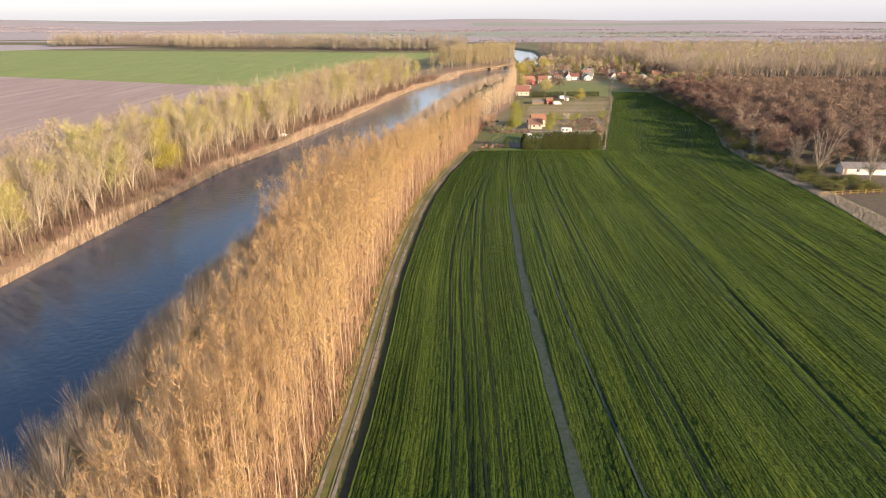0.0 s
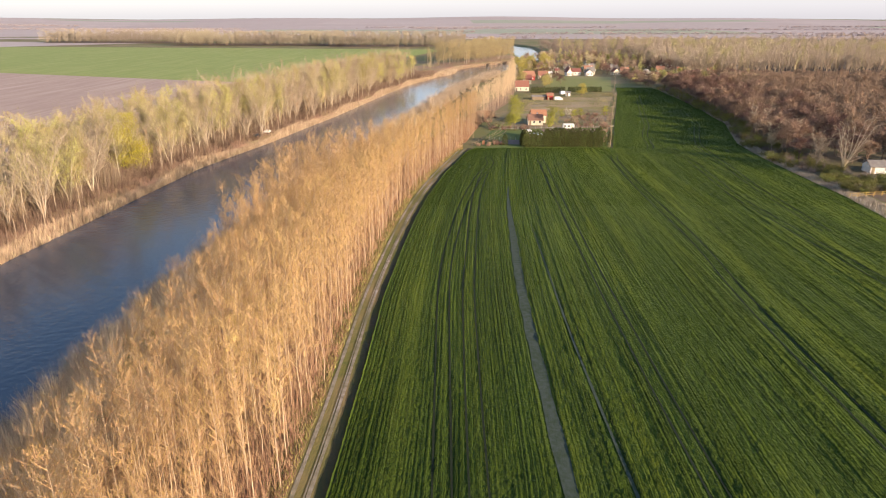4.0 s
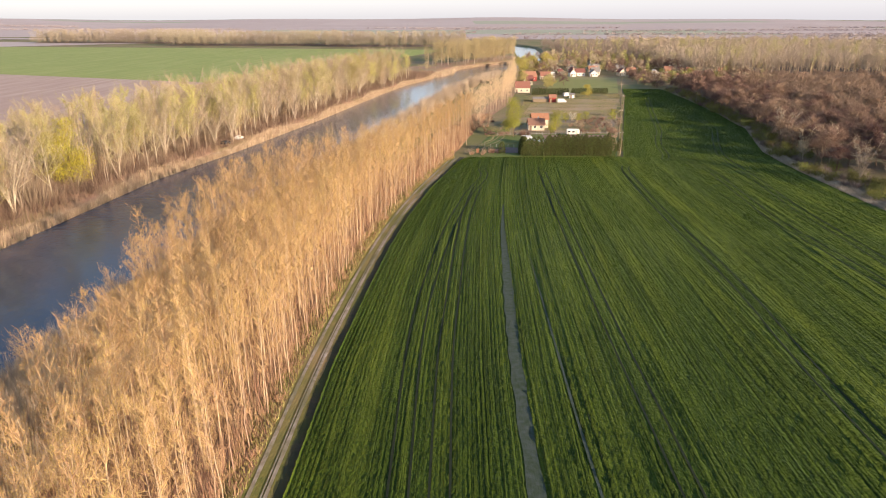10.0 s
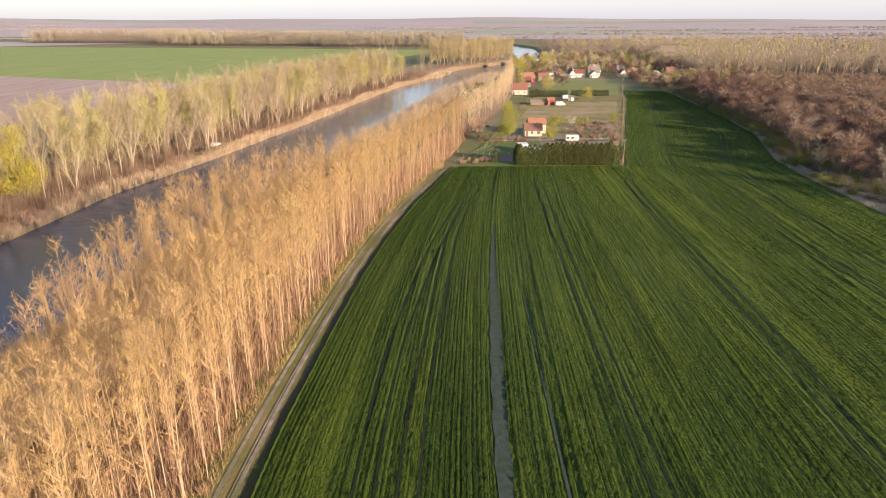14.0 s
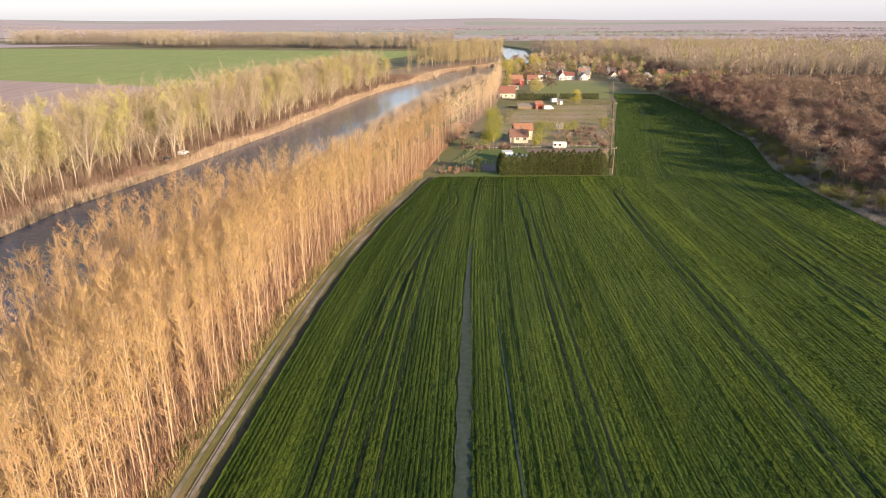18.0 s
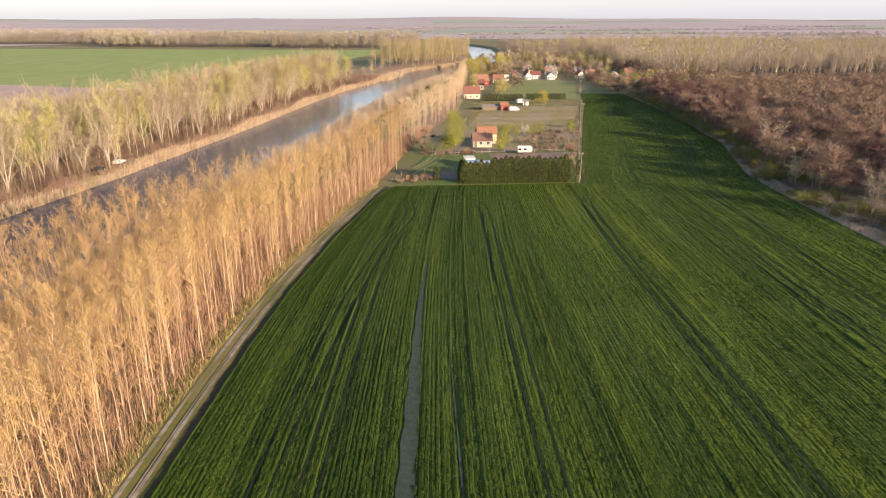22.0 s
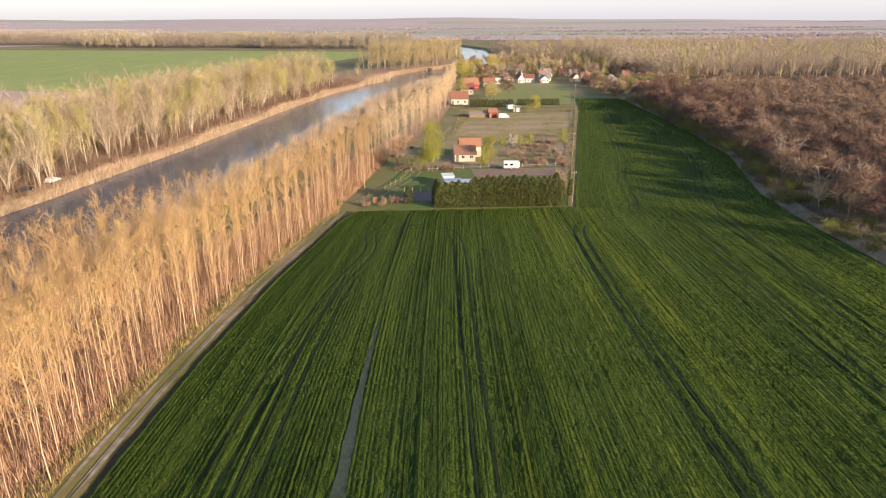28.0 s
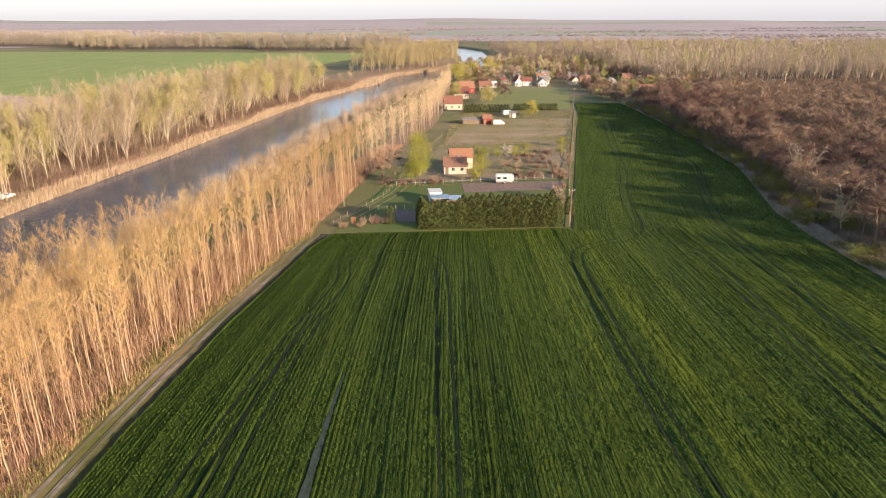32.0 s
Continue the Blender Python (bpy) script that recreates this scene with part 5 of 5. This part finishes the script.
garden_tree("willow_tree", 32, 283, 14.0, 4.2, 17000, 0.15, M_BROWNBARK, M_WILLOW, "tall slim green-yellow willow beside the lawn", 0.12, 8)
garden_tree("garden_tree", 49.5, 295, 7.8, 3.2, 8000, 0.115, M_BROWNBARK, M_WILLOW, "round green-yellow garden tree by the cottage", 0.2)
garden_tree("garden_tree", 46.5, 288, 4.6, 2.4, 4200, 0.11, M_BROWNBARK, M_WILLOW, "low green-yellow garden tree by the cottage", 0.2)
for x, yv, h in ((57, 316, 4.4), (66, 319, 4.4), (63, 319, 3.6), (82, 336, 3.5), (78, 322, 3.2)):
    garden_tree("fruit_tree", x, yv, h, 2.1, 2600, 0.10, M_BROWNBARK, M_WILLOW, "small garden fruit tree coming into leaf", 0.25, 5)
garden_tree("fruit_tree", 60, 318, 4.4, 1.9, 700, 0.16, M_BROWNBARK, mat("blossom", (0.7, 0.62, 0.52), (0.5, 0.46, 0.3), 0.5, 0.8, island=0.2), "small fruit tree in pale blossom", 0.25, 5)
garden_tree("golden_bush", 85, 410, 6.8, 3.4, 6500, 0.16, M_BROWNBARK, M_GOLD, "round golden-yellow flowering bush", 0.1)
for x, yv, h in ((24, 306, 6.5), (19, 296, 5.0), (70, 297, 3.5), (76, 305, 4.5), (64.3, 268, 3.5), (60, 300, 3.0)):
    garden_tree("bare_tree", x, yv, h, 2.0, 350, 0.14, M_BROWNBARK, M_PALETWIG, "small bare garden tree", 0.2, 5)
for x, yv, hs in ((25, 251.5, 0.66), (64.5, 256, 0.7)):
    ob = empty("conifer_tree", Matrix.LocRotScale((x, yv, 0), None, (0.9, 0.9, hs)), "small dark conifer on the lawn", "tree")
    mesh_part("conifer", HEDGE[2], ob)
for x, yv, h, r in ((62, 540, 13.8, 6.5), (80, 606, 11, 5), (90, 597, 14.5, 6), (56, 470, 10, 4.5), (70, 455, 9, 4), (96, 610, 11, 5), (70, 556, 12.5, 6), (76, 575, 13, 6), (84, 560, 10, 5)):
    garden_tree("golden_willow", x, yv, h, r, 5000, 0.25, M_BROWNBARK, M_GOLD if yv > 500 else M_LEAF_Y, "weeping willow in golden spring leaf by the river", 0.15)

garden_tree("golden_willow", -99.0, 138.0, 15.0, 5.6, 12000, 0.16, M_BROWNBARK, mat("olive_gold_leaf", (0.42, 0.34, 0.045), (0.30, 0.26, 0.04), 0.2, 0.7, island=0.35), "broad willow in full golden-green leaf among the river trees", 0.12, 8)
garden_tree("golden_willow", -90.5, 207.5, 17.0, 6.2, 14000, 0.17, M_BROWNBARK, mat("olive_gold_leaf", (0.42, 0.34, 0.045), (0.30, 0.26, 0.04), 0.2, 0.7, island=0.35), "broad willow in full golden-green leaf among the river trees", 0.12, 8)

# dark conifer rows of the second garden
for x0, x1, yv, hs in ((57, 77, 421, 0.68), (81, 101, 428, 0.55)):
    rowh = empty("conifer_row", Matrix.Translation(((x0 + x1) / 2, yv, 0)), "row of clipped dark conifers between gardens", "hedge")
    for k in np.arange(x0, x1, 1.5):
        c = mesh_part("conifer", HEDGE[int(k) % 5], rowh)
        c.location, c.scale = (k - (x0 + x1) / 2, rng.normal(0, 0.1), 0), (0.75, 0.75, hs * rng.uniform(0.9, 1.05))

redshed = gable_house("red_shed", 62.5, 387, 0, 3.4, 3.0, 2.6, 1.2, M_REDWALL, M_ROOF, "small red painted shed", 0, False, True)
gable_house("long_shed", 56.5, 388, 0, 8.0, 2.6, 1.8, 0.7, M_WOOD, M_GREYROOF, "long low grey-roofed shed", 0, False, True)
gable_house("white_shed", 76, 405, 0, 2.6, 2.2, 2.0, 0.6, M_WHITE, M_GREYROOF, "small white garden shed", 0, False, True)


# fences and poles
def fence(name, pts, gap, h, material, label, rails=0, wide=0.09):
    root = empty(name, Matrix(), label, "fence")
    p = np.array(pts, float)
    seg = np.r_[0, np.cumsum(np.hypot(*np.diff(p, axis=0).T))]
    me = bpy.data.meshes.new("post")
    bm = box_bm(-wide / 2, -wide / 2, -0.2, wide / 2, wide / 2, h)
    bm.to_mesh(me)
    bm.free()
    me.materials.append(material)
    at = np.arange(0, seg[-1], gap)
    xy = np.c_[np.interp(at, seg, p[:, 0]), np.interp(at, seg, p[:, 1])]
    for q in xy:
        o = mesh_part("post", me, root)
        o.location = (q[0], q[1], gz_at(q[0], q[1]))
    for k in range(rails):
        z = h * (0.45 + 0.45 * k)
        for a, c in zip(xy, xy[1:]):
            b = Build()
            b.tube((*a, z), (*c, z), 0.05, 0.05, 4)
            mesh_part("rail", b.mesh("rail", material), root)
    return root


fence("garden_fence", [(13, 251), (18, 262), (23, 273), (29, 300), (33, 322), (43, 360)], 3.0, 1.4, M_WOOD, "wire fence on dark wooden posts along the lawn", 1)
fence("garden_fence", [(26, 284.5), (40, 286.5), (72, 290)], 2.5, 1.2, M_CONCRETE, "pale post fence across the garden", 1, 0.12)
fence("garden_fence", [(62.3, 247), (75.5, 300), (91, 357), (107, 418)], 3.0, 1.6, M_WOOD, "weathered wooden post fence beside the wheat", 1, 0.10)
fence("garden_fence", [(20, 262), (30, 262), (36, 262)], 2.0, 1.1, M_CONCRETE, "pale post fence on the lawn", 0, 0.1)
fence("garden_fence", [(42, 342), (84, 342)], 3.0, 1.1, M_WOOD, "low wooden post fence between plots", 1)
fence("rail_fence", [(107.5, 178), (116, 180), (129, 182), (150, 184)], 2.5, 1.3, mat("yellow_timber", (0.62, 0.42, 0.14), (0.5, 0.33, 0.1), 2.0, 0.8), "sunlit yellow timber rail fence", 2, 0.12)
fence("margin_fence", [(107.8, 178), (105.5, 163), (103.5, 146), (101, 120)], 2.6, 1.2, M_CONCRETE, "pale posts along the field margin", 0, 0.11)


def pole(x, y, h):
    root = empty("utility_pole", pose(x, y, 0, 0, 0, 15), "tall grey utility pole beside the garden path", "pole", "utility poles")
    part("shaft", cyl_bm(0, 0, h / 2 - 0.2, 0.14, h + 0.4, seg=10, r2=0.09), M_WOOD, root)
    part("crossarm", box_bm(-0.7, -0.06, h - 0.6, 0.7, 0.06, h - 0.48), M_WOOD, root)
    for s in (-0.6, 0, 0.6):
        part("insulator", cyl_bm(s, 0, h - 0.36, 0.05, 0.24, seg=8), M_WHITE, root)
    return root


for x, yv in ((63.2, 250), (76.5, 303), (90.5, 352), (103.5, 407), (116, 455)):
    pole(x, yv, 7.5)

# farm building on the right
barn = gable_house("barn", 138, 207, -6, 16, 5, 2.2, 1.4, M_WHITE, M_GREYROOF, "long low white farm building with a grey roof", 3, False, True)
for x, yv, h, r in ((125, 270, 13, 4.6), (122, 206, 17, 6.0), (131, 193, 16, 5.5), (117, 212, 12, 4.5), (136, 186, 13, 4.5), (118, 242, 10, 4.0), (124, 238, 11, 4.5)):
    garden_tree("bare_poplar", x, yv, h, r, 500, 0.1, M_WHITEBARK, M_PALETWIG, "large bare pale tree at the field margin", 0.12, 8)
OLIVE = [shrub_arrays(rng.uniform(2.2, 3.6), rng.uniform(1.8, 2.8), 60, 700, 0.14) for _ in range(4)]
bush_meshes = [tri_mesh("bush", *a, M_SHRUB) for a in OLIVE]
GREYB = [tri_mesh("bush", *shrub_arrays(rng.uniform(2.0, 3.6), rng.uniform(1.6, 2.8), 170, 200, 0.09), mat("grey_twigs", (0.26, 0.195, 0.165), (0.18, 0.135, 0.115), 0.2, 0.85, island=0.3, obj=0.3)) for _ in range(4)]
for k in range(190):
    yv = 182 + 240 * rng.random() ** 1.8
    xv = float(wood_left(yv)) + rng.uniform(-12, 2) * np.interp(yv, [182, 250, 300, 420], [1.3, 0.8, 0.5, 0.4])
    olive = rng.random() < 0.6
    ob = tagged(new("bush", (bush_meshes if olive else GREYB)[int(rng.integers(0, 4))]), ("olive-green bush" if olive else "leafless grey-brown bush") + " at the edge of the wood", "bush", "margin bushes")
    ob.matrix_world = Matrix.LocRotScale((xv, yv, 0), Euler((0, 0, rng.uniform(0, 6.28))), (1, 1, rng.uniform(0.7, 1.2)))

thicket = [[], []]
for k in range(330):
    yv = rng.uniform(256, 448)
    xv = float(right_x(yv)) + 0.9 + rng.random() * max(2.0, float(wood_left(yv)) - float(right_x(yv)) + 1.0)
    thicket[k % 2].append((xv, yv, 0.0, rng.uniform(0, 6.28), rng.uniform(0.7, 1.0), rng.uniform(0.5, 1.3)))
GREYT = [shrub_arrays(rng.uniform(2.0, 3.4), rng.uniform(1.6, 2.6), 120, 120, 0.09) for _ in range(3)]
tagged(new("olive_thicket", spread([shrub_arrays(2.8, 2.2, 40, 260, 0.17) for _ in range(3)], thicket[0], "olive_thicket", M_SHRUB)), "olive-green bushes massed along the wood edge", "bushes", kind="stuff")
tagged(new("grey_thicket", spread(GREYT, thicket[1], "grey_thicket", MATS["grey_twigs"])), "leafless grey-brown bushes massed along the wood edge", "bushes", kind="stuff")

# village
M_ORANGE_WALL = mat("orange_plaster", (0.60, 0.30, 0.16), (0.5, 0.24, 0.13), 1.0, 0.9)
V = [
    (52, 434, 0, 8.4, 7, 3.0, 3.2, M_CREAM, M_ROOF), (65, 508, 10, 9.0, 8, 3.0, 3.2, M_REDWALL, M_ROOF), (60, 480, -5, 8, 7, 3, 3, M_CREAM, M_ROOF), (85, 538, 0, 5, 5, 2.4, 1.2, M_WHITE, M_WHITE),
    (102, 545, 5, 4.2, 7, 3.0, 2.4, M_WHITE, M_ROOF), (108.5, 549, 0, 7.0, 6, 2.8, 2.4, M_WHITE, M_ROOF), (118, 545, 0, 5.4, 7, 2.4, 2.4, M_WHITE, M_GREYROOF),
    (130, 616, 0, 4.6, 6, 2.6, 2.8, M_WHITE, M_GREYROOF), (136, 616, 0, 4.8, 6, 2.6, 2.9, M_WHITE, M_ROOF), (88, 590, 0, 5, 5, 3.2, 2.6, M_CREAM, M_ROOF), (96, 564, 0, 3.4, 4, 2.4, 1.6, M_CREAM, M_ROOF),
    (165, 641, 0, 5.2, 6, 4.0, 3.2, M_ORANGE_WALL, M_ROOF), (171, 642, 0, 4.2, 6, 4.0, 3.2, M_ORANGE_WALL, M_ROOF), (174, 625, 0, 6.5, 6, 3.0, 3.0, M_WHITE, M_ROOF), (164, 546, 0, 5.6, 6, 2.6, 2.2, M_WHITE, M_WHITE),
    (179, 560, 0, 6.4, 6, 3.0, 3.3, M_CREAM, M_ROOF), (167, 517, 0, 9.5, 6, 2.2, 2.2, M_CREAM, M_ROOF), (168, 493, 0, 8.4, 7, 2.4, 3.0, M_CREAM, M_ROOF), (178, 494, 8, 8.4, 7, 2.4, 3.0, M_CREAM, M_ROOF), (150, 560, 0, 7, 6, 2.6, 2.6, M_CREAM, M_ROOF),
    (78, 520, 0, 7, 6, 2.6, 2.6, M_CREAM, M_ROOF), (125, 580, 0, 7, 6, 2.6, 2.6, M_CREAM, M_ROOF), (112, 600, 0, 7, 6, 2.6, 2.8, M_CREAM, M_GREYROOF), (145, 600, 0, 7, 6, 2.6, 2.8, M_CREAM, M_ROOF),
]
vr = np.random.default_rng(5)
for _ in range(22):
    for _ in range(30):
        hx_, hy_ = vr.uniform(62, 225), vr.uniform(480, 665)
        if hx_ > float(near_x(hy_)) + 8 and not (88 < hx_ < 136 and hy_ < 550) and not (hx_ > 112 and hy_ < 545) and all(math.hypot(hx_ - q[0], hy_ - q[1]) > 12 for q in V):
            V.append((hx_, hy_, vr.uniform(-12, 12), vr.uniform(4.5, 6.5), vr.uniform(4.5, 6), vr.uniform(2.4, 3.2), vr.uniform(2.0, 3.2), M_WHITE if vr.random() < 0.12 else M_CREAM, M_ROOF if vr.random() < 0.75 else M_GREYROOF))
            break
for k, (x, yv, a, w, d, h, rise, wall, roof) in enumerate(V):
    gable_house("village_house", x, yv, a, w, d, h, rise, wall, roof, ("pale" if wall in (M_WHITE, M_CREAM) else "coloured") + " village house with a " + ("grey" if roof is M_GREYROOF else "white" if roof is M_WHITE else "red tiled") + " gable roof", 2, k % 3 != 2, True, 0.35, k in (4, 6, 7, 8, 9, 11, 12, 14) or k > 24 and k % 2 == 0)
VT_ARR = [dome_arrays(8, 3.8, 420, 0.075, 7), cloud_arrays(9, 3.8, 420, 0.26, 0.15, 8, 6), dome_arrays(8, 4.0, 460, 0.075, 7), cloud_arrays(8.5, 3.8, 420, 0.26, 0.15, 8, 6)]
VT_LOOK = [(M_PALETWIG, "bare buff"), (M_SHRUB, "green-brown"), (M_TWIG, "bare brown"), (M_LEAF_Y, "yellow-green")]
VT = [tree_kind("village_tree", a, M_BROWNBARK, m, w + " village tree among the houses", "tree", "village trees") for a, (m, w) in zip(VT_ARR, VT_LOOK)]
behind = [[], [], [], []]
vt = Grove(VT)
kept = 0
for _ in range(1200):
    yv = rng.uniform(465, 730)
    xv = rng.uniform(max(60, float(near_x(yv)) + 6), 240)
    if kept > 380 or 90 < xv < 134 and yv < 546 or any(abs(xv - q[0]) < 5 and -12 < yv - q[1] < 5 for q in V) or (xv > 112 and yv < 476):
        continue
    kept += 1
    k, wide, tall = int(rng.choice([0, 0, 1, 2, 2, 2, 3])), rng.uniform(0.8, 1.3), rng.uniform(0.6, 1.0) if yv < 545 else rng.uniform(0.8, 1.6)
    if yv < 585:
        vt.plant(k, xv, yv, wide, tall)
    else:
        behind[k].append((xv, yv, 0.0, rng.uniform(0, 6.28), wide, tall))
root = tagged(empty("village_grove", Matrix()), "mixed bare and budding trees behind the village houses", "trees", kind="stuff")
for pl, a, (m, w) in zip(behind, VT_ARR, VT_LOOK):
    mesh_part("trunks", spread([a[0]], pl, "trunks", M_BROWNBARK), root)
    mesh_part("crowns", spread([a[1]], pl, "crowns", m), root)

for _ in range(120):
    xv, yv = rng.uniform(137, 196), rng.uniform(456, 548)
    if not any(abs(xv - q[0]) < 6 and -9 < yv - q[1] < 5 for q in V):
        vt.plant(int(rng.choice([0, 1, 2, 2, 2, 3])), xv, yv, rng.uniform(0.7, 1.1), rng.uniform(0.35, 0.85))

# dry grass, stems and brown bushes of the gardens
gy3 = 283 + 140 * rng.random(52000)
gx3 = np.interp(gy3, [248, 300, 345, 423], [16, 24, 42, 52]) + rng.random(len(gy3)) * (np.interp(gy3, [248, 300, 345, 423], [61, 74, 88, 107]) - np.interp(gy3, [248, 300, 345, 423], [16, 24, 42, 52]))
ok = ~((np.abs(gx3 - 43) < 5) & (np.abs(gy3 - 302) < 8)) & ~((gy3 > 272) & (gy3 < 288) & (gx3 > 41))
clump = np.sin(gx3 * 0.31 + 1.3 * np.sin(gy3 * 0.11)) + np.sin(gy3 * 0.45 + 0.8 * np.sin(gx3 * 0.2)) > rng.uniform(-1.4, 1.4, len(gy3))
gx3, gy3 = gx3[ok & clump], gy3[ok & clump]
blades(np.c_[gx3, gy3, np.zeros(len(gx3))], 0.42, 0.07, "garden_grass", mat("garden_dry_blades", (0.31, 0.245, 0.135), (0.20, 0.19, 0.07), 0.15, 0.85, island=0.3), "tufts of dry and green garden grass", "grass")
M_REDBUSH = mat("red_brown_twigs", (0.36, 0.235, 0.17), (0.27, 0.175, 0.125), 0.3, 0.85, island=0.3, obj=0.25)
REDB = [tri_mesh("bush", *shrub_arrays(rng.uniform(1.3, 2.4), rng.uniform(1.0, 1.7), 120, 160, 0.1), M_REDBUSH) for _ in range(4)]
spots = [(rng.uniform(27, 40), rng.uniform(284, 289)) for _ in range(16)] + [(rng.uniform(58, 73), rng.uniform(289, 296)) for _ in range(20)] + [(rng.uniform(56, 70) + (q - 302) * 0.26, q) for q in rng.uniform(302, 332, 26)]
spots += [(rng.uniform(14, 28), rng.uniform(284, 330)) for _ in range(24)] + [(rng.uniform(58.5, 60.8) + (q - 247) * 0.262, q) for q in rng.uniform(256, 300, 10)] + [(rng.uniform(15, 24), rng.uniform(247.5, 252)) for _ in range(7)]
for xv, yv in spots:
    ob = tagged(new("bush", REDB[int(rng.integers(0, 4))]), "leafless red-brown garden bush on dry grass", "bush", "garden bushes")
    ob.matrix_world = Matrix.LocRotScale((xv, yv, 0), Euler((0, 0, rng.uniform(0, 6.28))), (1, 1, rng.uniform(0.5, 1.1)))

# orange painted fence panel at the corner of the lawn
panel = empty("fence_panel", pose(17.2, 251.6, 0, 0, 0, 12), "short weathered orange-red fence panel at the lawn corner", "fence")
for k in range(5):
    part("board", box_bm(-0.5 + 0.2 * k, -0.02, 0.1, -0.34 + 0.2 * k, 0.02, 1.55 + 0.06 * (k % 2), 0.008), mat("orange_boards", (0.34, 0.15, 0.08), (0.24, 0.11, 0.065), 2.0, 0.8, obj=0.2), panel)
for z in (0.4, 1.2):
    part("rail", box_bm(-0.55, 0.022, z, 0.55, 0.06, z + 0.09), M_WOOD, panel)
